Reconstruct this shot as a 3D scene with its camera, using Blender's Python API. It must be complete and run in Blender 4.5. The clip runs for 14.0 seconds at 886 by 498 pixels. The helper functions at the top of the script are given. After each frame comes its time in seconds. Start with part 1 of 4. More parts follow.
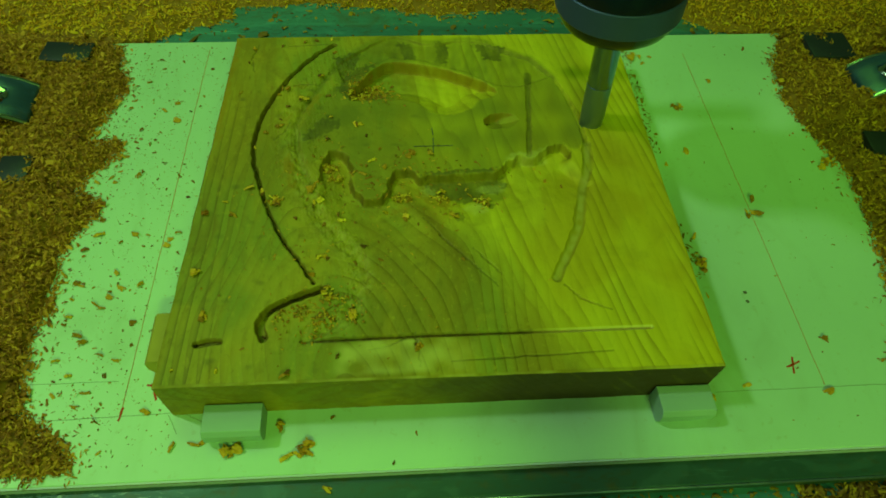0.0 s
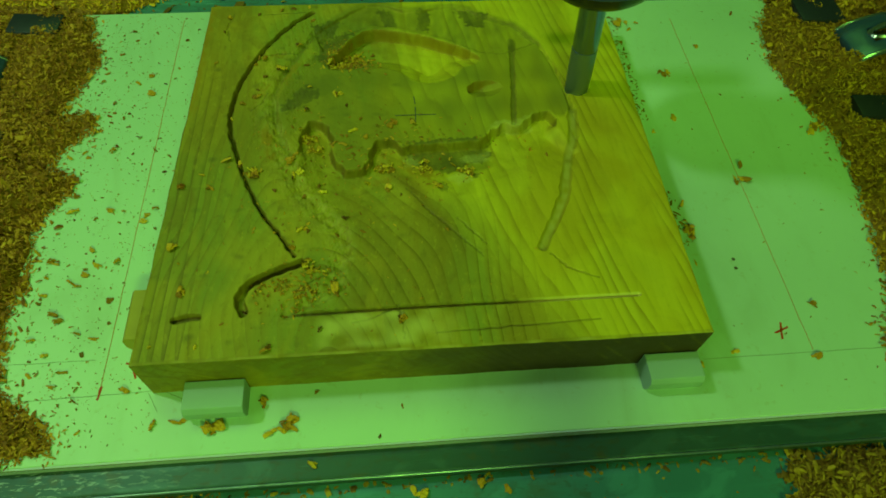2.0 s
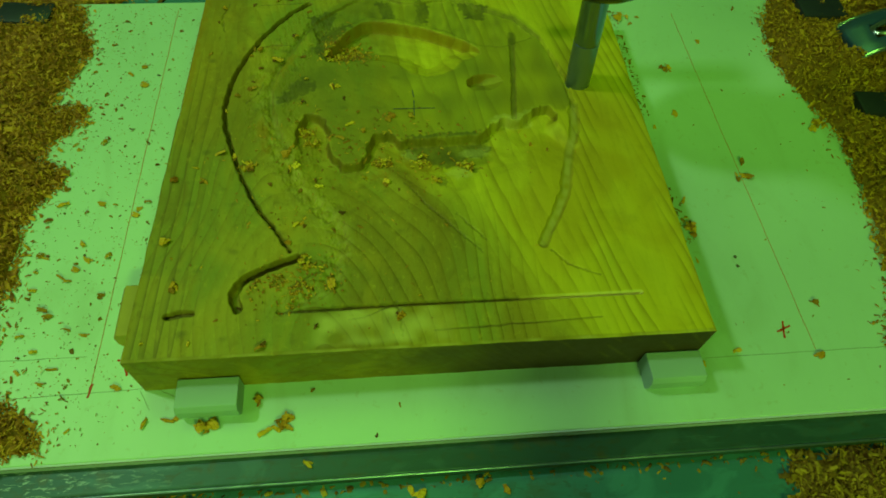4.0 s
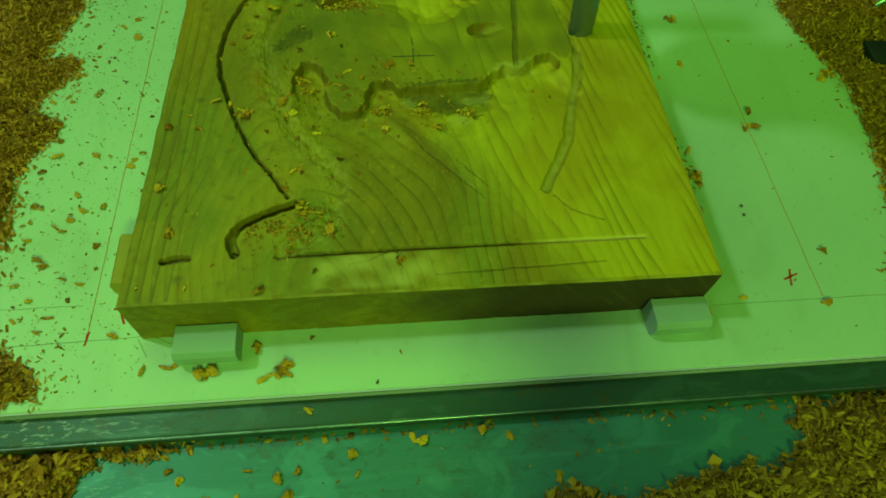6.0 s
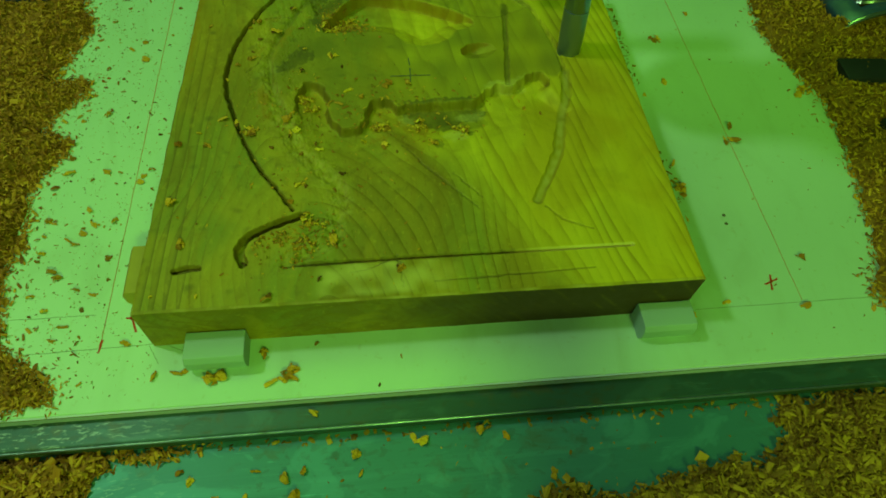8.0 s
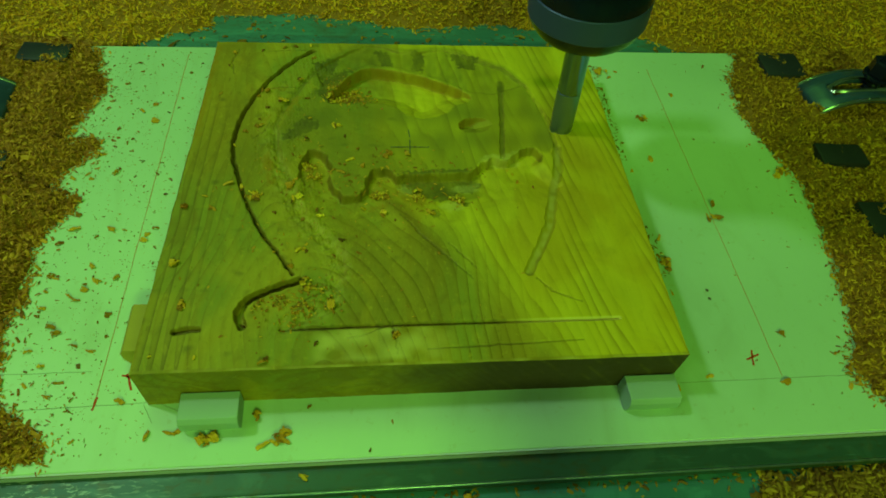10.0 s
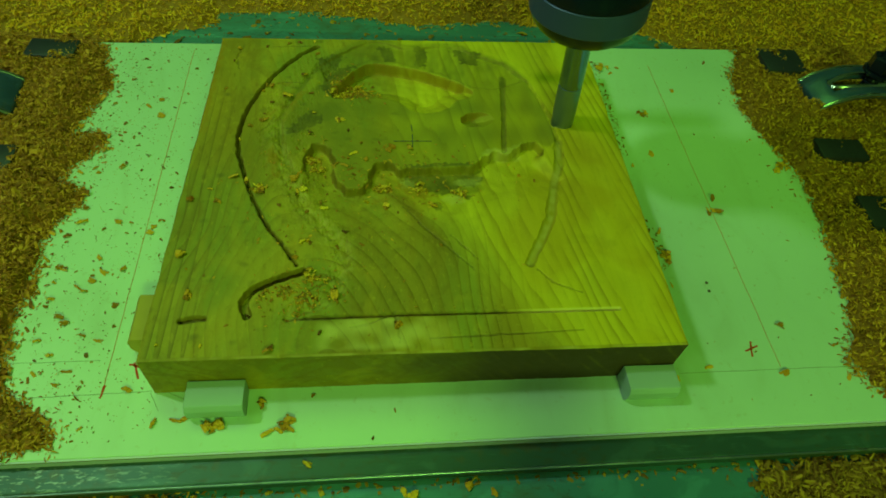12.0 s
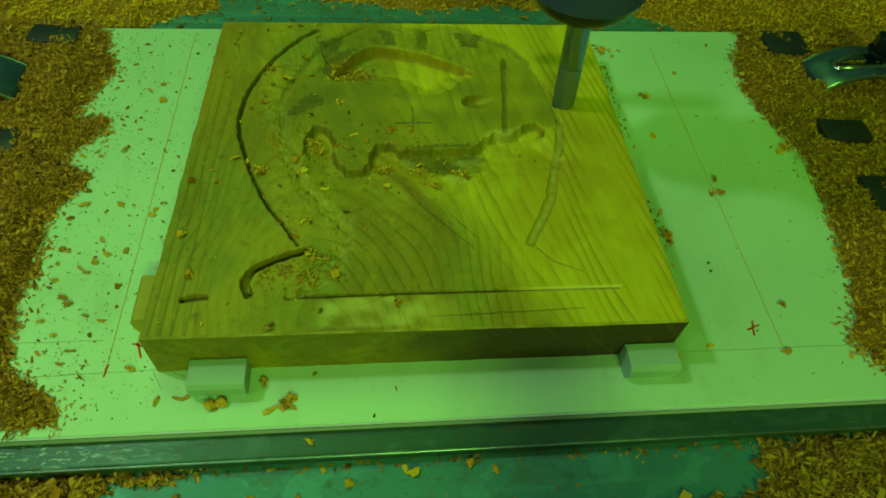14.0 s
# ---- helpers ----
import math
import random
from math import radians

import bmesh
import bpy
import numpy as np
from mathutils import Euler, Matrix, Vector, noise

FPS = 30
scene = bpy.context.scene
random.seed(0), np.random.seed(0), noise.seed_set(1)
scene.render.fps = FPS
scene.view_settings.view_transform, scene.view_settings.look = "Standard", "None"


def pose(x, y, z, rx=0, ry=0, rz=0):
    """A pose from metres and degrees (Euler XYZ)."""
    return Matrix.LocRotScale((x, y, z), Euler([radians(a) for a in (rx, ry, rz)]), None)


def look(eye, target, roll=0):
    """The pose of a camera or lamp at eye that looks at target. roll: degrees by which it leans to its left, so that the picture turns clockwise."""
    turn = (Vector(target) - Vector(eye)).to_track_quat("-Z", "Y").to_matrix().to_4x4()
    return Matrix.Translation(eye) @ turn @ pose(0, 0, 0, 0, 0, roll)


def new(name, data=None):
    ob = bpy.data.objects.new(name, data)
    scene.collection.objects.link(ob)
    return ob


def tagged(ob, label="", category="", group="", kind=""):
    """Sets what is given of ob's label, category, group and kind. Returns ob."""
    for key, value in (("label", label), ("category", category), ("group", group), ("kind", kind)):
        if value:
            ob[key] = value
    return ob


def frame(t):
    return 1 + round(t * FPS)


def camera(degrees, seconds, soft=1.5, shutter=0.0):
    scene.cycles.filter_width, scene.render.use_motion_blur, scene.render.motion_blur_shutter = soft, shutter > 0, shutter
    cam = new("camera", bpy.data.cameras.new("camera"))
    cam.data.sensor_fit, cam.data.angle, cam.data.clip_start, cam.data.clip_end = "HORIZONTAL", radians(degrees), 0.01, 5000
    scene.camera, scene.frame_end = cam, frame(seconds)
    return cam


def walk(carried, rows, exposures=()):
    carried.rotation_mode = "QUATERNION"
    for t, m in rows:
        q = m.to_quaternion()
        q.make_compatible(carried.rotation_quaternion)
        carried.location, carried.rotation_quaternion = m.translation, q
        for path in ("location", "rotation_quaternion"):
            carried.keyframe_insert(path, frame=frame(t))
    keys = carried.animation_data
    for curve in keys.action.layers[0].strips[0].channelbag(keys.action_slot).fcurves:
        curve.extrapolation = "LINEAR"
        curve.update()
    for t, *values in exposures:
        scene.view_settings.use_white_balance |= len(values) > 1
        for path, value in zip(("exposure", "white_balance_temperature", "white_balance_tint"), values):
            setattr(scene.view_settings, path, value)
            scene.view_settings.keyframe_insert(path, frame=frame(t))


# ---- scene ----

# ---- camera and its walk ----
cam = camera(70.5, 14.0, soft=1.75)
PATH = [
    (0, look((0.0910, -0.0967, 0.2506), (0.1136, 0.0748, 0.0055), 4.77)),
    (0.5, look((0.0921, -0.0959, 0.2493), (0.1153, 0.0723, 0.0020), 4.37)),
    (1, look((0.0948, -0.0962, 0.2471), (0.1204, 0.0699, -0.0015), 4.53)),
    (1.5, look((0.0941, -0.0970, 0.2452), (0.1208, 0.0680, -0.0039), 5.22)),
    (2, look((0.0943, -0.0970, 0.2439), (0.1209, 0.0661, -0.0064), 5.23)),
    (4.5, look((0.0928, -0.0940, 0.2368), (0.1222, 0.0663, -0.0151), 6.52)),
    (5, look((0.0934, -0.0976, 0.2330), (0.1228, 0.0602, -0.0204), 6.48)),
    (5.5, look((0.0928, -0.1004, 0.2307), (0.1211, 0.0557, -0.0239), 6.35)),
    (6, look((0.0933, -0.1042, 0.2281), (0.1211, 0.0502, -0.0276), 5.96)),
    (6.5, look((0.0932, -0.1079, 0.2291), (0.1224, 0.0461, -0.0267), 6.11)),
    (7, look((0.0924, -0.1116, 0.2321), (0.1219, 0.0448, -0.0222), 5.90)),
    (7.5, look((0.0910, -0.1131, 0.2353), (0.1209, 0.0452, -0.0178), 5.85)),
    (8, look((0.0903, -0.1136, 0.2370), (0.1215, 0.0475, -0.0142), 6.09)),
    (8.5, look((0.0875, -0.1118, 0.2446), (0.1237, 0.0602, 0.0015), 8.54)),
    (9, look((0.0864, -0.1111, 0.2487), (0.1247, 0.0680, 0.0110), 8.91)),
    (11.5, look((0.0868, -0.1164, 0.2482), (0.1236, 0.0646, 0.0118), 8.38)),
    (12, look((0.0866, -0.1177, 0.2493), (0.1229, 0.0629, 0.0126), 8.35)),
    (12.5, look((0.0872, -0.1207, 0.2459), (0.1225, 0.0589, 0.0081), 7.81)),
    (13, look((0.0892, -0.1222, 0.2449), (0.1233, 0.0562, 0.0061), 7.38)),
    (13.5, look((0.0896, -0.1225, 0.2448), (0.1239, 0.0550, 0.0055), 7.64)),
    (14, look((0.0885, -0.1233, 0.2458), (0.1223, 0.0553, 0.0072), 7.55)),
]
walk(cam, PATH, exposures=((0.0, -0.06), (14.0, -0.06)))

# ---- world and lights ----
world = bpy.data.worlds.new("workshop_air")
scene.world = world
world.use_nodes = True
world.node_tree.nodes["Background"].inputs[0].default_value = (0.02, 0.05, 0.03, 1)
world.node_tree.nodes["Background"].inputs[1].default_value = 0.3


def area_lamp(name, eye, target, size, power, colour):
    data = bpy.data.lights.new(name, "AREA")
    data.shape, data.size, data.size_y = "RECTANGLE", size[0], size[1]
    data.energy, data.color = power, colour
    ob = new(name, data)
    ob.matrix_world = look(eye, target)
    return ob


area_lamp("work_lamp", (-0.48, 0.20, 0.87), (0.11, 0.10, 0.0), (0.07, 0.07), 2.55, (0.57, 1.0, 0.41))
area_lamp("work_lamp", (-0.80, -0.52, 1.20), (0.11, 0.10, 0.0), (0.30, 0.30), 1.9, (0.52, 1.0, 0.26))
area_lamp("ceiling_panel", (-0.15, 0.80, 1.60), (0.08, 0.12, 0.0), (0.9, 0.7), 8.2, (0.29, 1.0, 0.065))
# unseen lamp added to brighten the front of sheet, block and plate
area_lamp("front_fill_light", (0.22, -0.90, 0.70), (0.14, -0.02, 0.0), (0.34, 0.06), 7.1, (0.38, 1.0, 0.070))


# ---- materials ----
class Mat:
    """A small node-tree writer."""

    def __init__(self, name, rough=0.6, metal=0.0):
        self.m = bpy.data.materials.new(name)
        self.m.use_nodes = True
        self.t = self.m.node_tree
        self.b = self.t.nodes["Principled BSDF"]
        self.b.inputs["Roughness"].default_value = rough
        self.b.inputs["Metallic"].default_value = metal
        self.coord = self.t.nodes.new("ShaderNodeTexCoord").outputs["Object"]

    def link(self, a, b):
        self.t.links.new(a, b)

    def put(self, sock, v):
        if hasattr(v, "is_linked"):
            self.link(v, sock)
        else:
            sock.default_value = v

    def math(self, op, a, b=0.0, c=0.0):
        n = self.t.nodes.new("ShaderNodeMath")
        n.operation = op
        for i, v in enumerate((a, b, c)):
            self.put(n.inputs[i], v)
        return n.outputs[0]

    def noise(self, scale, detail=4.0, stretch=(1, 1, 1), distortion=0.0, rough=0.55):
        mp = self.t.nodes.new("ShaderNodeMapping")
        mp.inputs["Scale"].default_value = stretch
        self.link(self.coord, mp.inputs["Vector"])
        n = self.t.nodes.new("ShaderNodeTexNoise")
        n.inputs["Scale"].default_value = scale
        n.inputs["Detail"].default_value = detail
        n.inputs["Roughness"].default_value = rough
        n.inputs["Distortion"].default_value = distortion
        self.link(mp.outputs[0], n.inputs["Vector"])
        return n.outputs["Fac"]

    def ramp(self, fac, stops):
        n = self.t.nodes.new("ShaderNodeValToRGB")
        self.link(fac, n.inputs[0])
        e = n.color_ramp.elements
        while len(e) < len(stops):
            e.new(0.5)
        for k, (p, c) in zip(e, stops):
            k.position, k.color = p, (*c, 1)
        return n.outputs[0]

    def step(self, fac, lo, hi):
        n = self.t.nodes.new("ShaderNodeMapRange")
        n.interpolation_type = "SMOOTHSTEP"
        self.put(n.inputs["Value"], fac)
        n.inputs["From Min"].default_value, n.inputs["From Max"].default_value = lo, hi
        return n.outputs[0]

    def mix(self, fac, a, b, kind="MIX"):
        n = self.t.nodes.new("ShaderNodeMix")
        n.data_type, n.blend_type = "RGBA", kind
        self.put(n.inputs[0], fac)
        for s, v in ((n.inputs[6], a), (n.inputs[7], b)):
            self.put(s, (*v, 1) if isinstance(v, tuple) else v)
        return n.outputs[2]

    def colour(self, v):
        self.put(self.b.inputs["Base Color"], (*v, 1) if isinstance(v, tuple) else v)

    def rough(self, v):
        self.put(self.b.inputs["Roughness"], v)

    def bump(self, height, dist=0.0003, strength=0.5):
        n = self.t.nodes.new("ShaderNodeBump")
        n.inputs["Strength"].default_value, n.inputs["Distance"].default_value = strength, dist
        self.link(height, n.inputs["Height"])
        self.link(n.outputs[0], self.b.inputs["Normal"])

    def random(self):
        return self.t.nodes.new("ShaderNodeObjectInfo").outputs["Random"]

    def island(self):
        return self.t.nodes.new("ShaderNodeNewGeometry").outputs["Random Per Island"]


def wood_material():
    k = Mat("cedar_wood", 0.62)
    sep = k.t.nodes.new("ShaderNodeSeparateXYZ")
    k.link(k.coord, sep.inputs[0])
    x, y, z = sep.outputs
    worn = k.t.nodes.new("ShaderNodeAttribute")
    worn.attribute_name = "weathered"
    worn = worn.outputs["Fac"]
    # the pith lies under the front edge; the grain runs straight along the outer side
    wob = k.math("MULTIPLY", k.math("SUBTRACT", k.noise(9, 2.0, (1, 0.55, 1)), 0.5), 0.030)
    squash = k.math("ADD", k.math("MULTIPLY", k.step(x, 0.025, 0.085), 0.38), 0.20)
    dx = k.math("SUBTRACT", x, 0.076)
    dy = k.math("MULTIPLY", k.math("ADD", y, 0.018), squash)
    dz = k.math("MULTIPLY", z, 0.7)
    r2 = k.math("ADD", k.math("MULTIPLY", dx, dx), k.math("MULTIPLY", dy, dy))
    r = k.math("ADD", k.math("ADD", k.math("SQRT", r2), wob), dz)
    uneven = k.math("MULTIPLY", k.noise(11, 1.0), 0.030)
    rings = k.math("FRACT", k.math("MULTIPLY", k.math("ADD", r, uneven), 205.0))
    sapline = k.math("ADD", k.math("ADD", x, k.math("MULTIPLY", y, 0.64)), wob)
    sap = k.math("MULTIPLY", k.step(sapline, 0.146, 0.188), k.step(x, 0.085, 0.112))
    late = k.math("MULTIPLY", k.math("MULTIPLY", k.math("POWER", rings, 7.0), k.math("SUBTRACT", 1.0, k.math("MULTIPLY", sap, 0.88))), k.math("MULTIPLY", k.step(k.noise(24, 3.0, (1, 0.5, 1)), 0.36, 0.66), k.math("SUBTRACT", 1.0, k.math("MULTIPLY", k.step(y, 0.07, 0.13), 0.65))))
    broad = k.noise(16, 5.0, (1.3, 0.45, 1), 0.8)
    fibre = k.noise(210, 5.0, (1.0, 0.10, 1.0))
    fleck = k.noise(420, 3.0, (1.0, 0.25, 1.0))
    base = k.mix(sap, (0.43, 0.315, 0.032), (0.70, 0.54, 0.028))
    tone = k.noise(26, 3.0, (1, 0.7, 1), 0.5)
    base = k.mix(k.math("MULTIPLY", k.step(tone, 0.45, 0.62), k.math("SUBTRACT", 0.7, k.math("MULTIPLY", sap, 0.55))), base, (0.22, 0.235, 0.035))
    base = k.mix(k.math("MULTIPLY", k.step(tone, 0.46, 0.30), 0.45), base, (0.50, 0.27, 0.010))
    # straight slanting grain in the sapwood
    g = k.math("ADD", x, k.math("MULTIPLY", y, 0.40))
    slope = k.math("SUBTRACT", 0.50, k.math("MULTIPLY", k.step(g, 0.11, 0.23), 0.30))
    along_g = k.math("ADD", k.math("ADD", x, k.math("MULTIPLY", y, slope)), k.math("ADD", k.math("MULTIPLY", k.noise(14, 2.0, (1, 0.4, 1)), 0.010), k.math("MULTIPLY", k.noise(45, 3.0, (1, 0.10, 1)), 0.012)))
    saw = k.math("FRACT", k.math("MULTIPLY", along_g, 215.0))
    stripe = k.math("MULTIPLY", k.math("POWER", saw, 3.0), k.step(saw, 1.0, 0.90))
    stripe = k.math("MULTIPLY", stripe, k.step(k.noise(34, 3.0, (1.8, 0.28, 1)), 0.36, 0.62))
    soft = k.math("MULTIPLY", k.math("ADD", k.math("SINE", k.math("MULTIPLY", along_g, 390.0)), 1.0), 0.5)
    base = k.mix(k.math("MULTIPLY", k.math("MULTIPLY", soft, sap), 0.30), base, (0.60, 0.42, 0.008))
    base = k.mix(k.math("MULTIPLY", k.math("MULTIPLY", stripe, sap), 0.95), base, (0.30, 0.185, 0.010))
    base = k.mix(k.math("MULTIPLY", k.step(broad, 0.45, 0.70), k.math("SUBTRACT", 0.66, k.math("MULTIPLY", sap, 0.45))), base, (0.25, 0.150, 0.014))
    base = k.mix(k.math("MULTIPLY", k.step(rings, 0.2, 1.0), k.math("SUBTRACT", 0.22, k.math("MULTIPLY", sap, 0.2))), base, (0.31, 0.180, 0.010))
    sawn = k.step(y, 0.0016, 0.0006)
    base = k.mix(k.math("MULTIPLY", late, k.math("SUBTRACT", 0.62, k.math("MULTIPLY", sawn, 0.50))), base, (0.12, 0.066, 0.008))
    # whole front face toned darker than the top
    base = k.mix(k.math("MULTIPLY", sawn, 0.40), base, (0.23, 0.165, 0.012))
    swirl = k.math("ABSOLUTE", k.math("SINE", k.math("MULTIPLY", k.noise(15, 2.0, (1, 1, 2.4), 1.4), 26.0)))
    base = k.mix(k.math("MULTIPLY", k.math("MULTIPLY", k.math("POWER", swirl, 3.0), sawn), 0.45), base, (0.20, 0.115, 0.010))
    base = k.mix(k.math("MULTIPLY", k.step(fibre, 0.5, 0.75), k.math("SUBTRACT", 0.30, k.math("MULTIPLY", sap, 0.15))), base, (0.26, 0.14, 0.012))
    base = k.mix(k.math("MULTIPLY", k.step(fleck, 0.64, 0.74), k.math("SUBTRACT", 0.35, k.math("MULTIPLY", sap, 0.28))), base, (0.16, 0.06, 0.01))
    # straight grain along the outer side, a dark streak beside the sapwood
    lines = k.math("FRACT", k.math("MULTIPLY", k.math("ADD", k.math("SUBTRACT", x, k.math("MULTIPLY", y, 0.045)), k.math("MULTIPLY", k.noise(30, 2.0, (1, 0.12, 1)), 0.012)), 215.0))
    lines = k.math("MULTIPLY", k.math("POWER", lines, 5.0), k.math("MULTIPLY", k.step(x, 0.028, 0.012), k.step(y, 0.20, 0.10)))
    base = k.mix(k.math("MULTIPLY", lines, k.math("SUBTRACT", 0.80, k.math("MULTIPLY", sawn, 0.65))), base, (0.10, 0.055, 0.008))
    side = k.math("ABSOLUTE", k.math("SUBTRACT", k.math("ADD", k.math("ADD", x, k.math("MULTIPLY", y, 0.64)), wob), 0.155))
    side = k.math("MULTIPLY", k.step(side, 0.007, 0.0), k.math("MULTIPLY", k.step(y, 0.030, 0.060), k.step(y, 0.105, 0.085)))
    base = k.mix(k.math("MULTIPLY", side, 0.55), base, (0.17, 0.085, 0.010))
    fuzz = k.noise(330, 6.0, (1, 0.6, 1), 0.4, 0.7)
    base = k.mix(k.math("MULTIPLY", k.step(fuzz, 0.54, 0.68), k.math("SUBTRACT", 0.34, k.math("MULTIPLY", sap, 0.24))), base, (0.15, 0.095, 0.012))
    base = k.mix(k.math("MULTIPLY", k.step(fuzz, 0.44, 0.32), 0.28), base, (0.66, 0.46, 0.04))
    blotch = k.noise(55, 6.0, (1, 0.8, 1), 1.2)
    base = k.mix(k.math("MULTIPLY", k.step(blotch, 0.52, 0.72), k.math("SUBTRACT", 0.45, k.math("MULTIPLY", sap, 0.28))), base, (0.20, 0.115, 0.014))
    base = k.mix(k.math("MULTIPLY", k.step(k.noise(38, 5.0, (1, 0.7, 1), 0.8), 0.58, 0.74), 0.35), base, (0.56, 0.36, 0.03))
    # dark streaked stain on the sawn front, the shade there painted in with it
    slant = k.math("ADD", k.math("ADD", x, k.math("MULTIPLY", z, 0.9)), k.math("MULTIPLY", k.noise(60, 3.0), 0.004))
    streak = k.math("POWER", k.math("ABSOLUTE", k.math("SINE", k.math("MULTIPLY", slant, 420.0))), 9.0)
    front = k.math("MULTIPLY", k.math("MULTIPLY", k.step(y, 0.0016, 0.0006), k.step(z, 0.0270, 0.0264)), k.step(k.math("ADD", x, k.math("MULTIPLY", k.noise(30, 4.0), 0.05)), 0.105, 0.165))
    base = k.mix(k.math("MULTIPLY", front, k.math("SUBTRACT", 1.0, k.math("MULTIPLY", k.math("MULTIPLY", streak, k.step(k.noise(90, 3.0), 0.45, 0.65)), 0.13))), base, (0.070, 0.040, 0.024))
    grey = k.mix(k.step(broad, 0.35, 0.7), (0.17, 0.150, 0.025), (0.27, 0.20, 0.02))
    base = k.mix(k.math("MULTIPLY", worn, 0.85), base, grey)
    # dirt, and the shade of slots and steep walls painted as dark wood
    soil_shade = k.t.nodes.new("ShaderNodeAttribute")
    soil_shade.attribute_name = "soiled_and_shaded"
    base = k.mix(k.math("MULTIPLY", soil_shade.outputs["Fac"], 0.8), base, (0.072, 0.056, 0.022))
    pale = k.t.nodes.new("ShaderNodeAttribute")
    pale.attribute_name = "bleached_and_shine"
    base = k.mix(k.math("MULTIPLY", pale.outputs["Fac"], 0.85), base, (0.74, 0.60, 0.22))
    ruddy = k.t.nodes.new("ShaderNodeAttribute")
    ruddy.attribute_name = "ruddy"
    base = k.mix(k.math("MULTIPLY", ruddy.outputs["Fac"], 0.7), base, (0.36, 0.17, 0.008))
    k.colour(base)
    k.rough(k.math("ADD", k.math("MULTIPLY", fibre, 0.25), 0.52))
    k.b.inputs["Specular IOR Level"].default_value = 0.3
    k.bump(k.math("ADD", k.math("ADD", fibre, k.math("MULTIPLY", fuzz, 0.35)), k.math("MULTIPLY", late, -0.8)), 0.0004, 0.5)
    return k.m


def laminate_material():
    k = Mat("white_laminate", 0.42)
    n1 = k.noise(6, 5.0)
    n2 = k.noise(300, 3.0)
    smear = k.noise(26, 6.0, (1, 0.35, 1), 1.0)
    c = k.mix(k.step(n1, 0.35, 0.75), (0.52, 0.70, 0.72), (0.45, 0.62, 0.65))
    c = k.mix(k.math("MULTIPLY", k.step(smear, 0.52, 0.78), 0.42), c, (0.34, 0.44, 0.36))
    c = k.mix(k.math("MULTIPLY", k.step(n2, 0.62, 0.72), 0.25), c, (0.36, 0.40, 0.28))
    k.colour(c)
    k.rough(k.math("ADD", k.math("MULTIPLY", smear, 0.3), 0.28))
    k.bump(n2, 0.0001, 0.2)
    return k.m


def laminate_edge_material():
    k = Mat("laminate_edge_band", 0.55)
    n = k.noise(60, 4.0, (0.2, 1, 4))
    k.colour(k.ramp(n, ((0.3, (0.40, 0.42, 0.86)), (0.7, (0.60, 0.58, 1.0)))))
    return k.m


def steel_material(name, dark, light, rough, stain=(0.12, 0.09, 0.05), metal=0.8, scraped=None):
    k = Mat(name, rough, metal)
    brushed = k.noise(120, 4.0, (0.06, 1.6, 1))
    cloud = k.noise(12, 5.0, (0.7, 1.4, 1), 0.5)
    spots = k.noise(85, 4.0)
    c = k.mix(cloud, dark, light)
    c = k.mix(k.math("MULTIPLY", k.step(brushed, 0.5, 0.8), 0.4), c, tuple(min(1.0, v * 1.5) for v in light))
    c = k.mix(k.math("MULTIPLY", k.step(spots, 0.6, 0.72), 0.3), c, stain)
    grime = k.noise(330, 5.0, (0.6, 1, 1), 0.5)
    c = k.mix(k.math("MULTIPLY", k.math("MULTIPLY", k.step(grime, 0.52, 0.66), k.step(cloud, 0.35, 0.65)), 0.40), c, tuple(0.6 * v for v in stain))
    blots = k.noise(48, 6.0, (0.6, 1, 1), 1.0)
    c = k.mix(k.math("MULTIPLY", k.step(blots, 0.56, 0.66), 0.40), c, stain)
    c = k.mix(k.math("MULTIPLY", k.step(blots, 0.46, 0.38), 0.22), c, tuple(min(1.0, v * 1.8) for v in light))
    scratch = k.math("MULTIPLY", k.step(k.noise(850, 3.0, (0.035, 1, 1)), 0.62, 0.70), k.step(k.noise(40, 4.0), 0.50, 0.62))
    c = k.mix(k.math("MULTIPLY", scratch, 0.45), c, tuple(min(1.0, v * 2.6) for v in light))
    if scraped:
        # a patch where the skin is scraped to bright metal
        sep = k.t.nodes.new("ShaderNodeSeparateXYZ")
        k.link(k.coord, sep.inputs[0])
        px = k.math("DIVIDE", k.math("SUBTRACT", sep.outputs[0], scraped[0]), scraped[2])
        py = k.math("DIVIDE", k.math("SUBTRACT", sep.outputs[1], scraped[1]), scraped[3])
        far = k.math("SQRT", k.math("ADD", k.math("MULTIPLY", px, px), k.math("MULTIPLY", py, py)))
        rag = k.math("MULTIPLY", k.step(k.noise(900, 6.0, (0.3, 1, 1), 0.6), 0.56, 0.62), k.step(far, 1.1, 0.1))
        c = k.mix(k.math("MULTIPLY", rag, 0.32), c, (0.74, 0.86, 0.90))
    k.colour(c)
    k.rough(k.math("ADD", k.math("MULTIPLY", cloud, 0.3), rough - 0.12))
    k.bump(k.math("ADD", brushed, k.math("MULTIPLY", spots, 0.5)), 0.0002, 0.35)
    return k.m


def plain_material(name, colour, rough, metal=0.0, grain=80, vary=0.25, bump=0.0001):
    k = Mat(name, rough, metal)
    n = k.noise(grain, 4.0)
    m = k.noise(grain * 0.12, 3.0)
    lo = tuple(v * (1 - vary) for v in colour)
    hi = tuple(min(1.0, v * (1 + vary)) for v in colour)
    k.colour(k.mix(k.math("MULTIPLY", k.math("ADD", n, m), 0.5), lo, hi))
    k.rough(k.math("ADD", k.math("MULTIPLY", m, 0.2), rough - 0.1))
    k.bump(n, bump, 0.3)
    return k.m


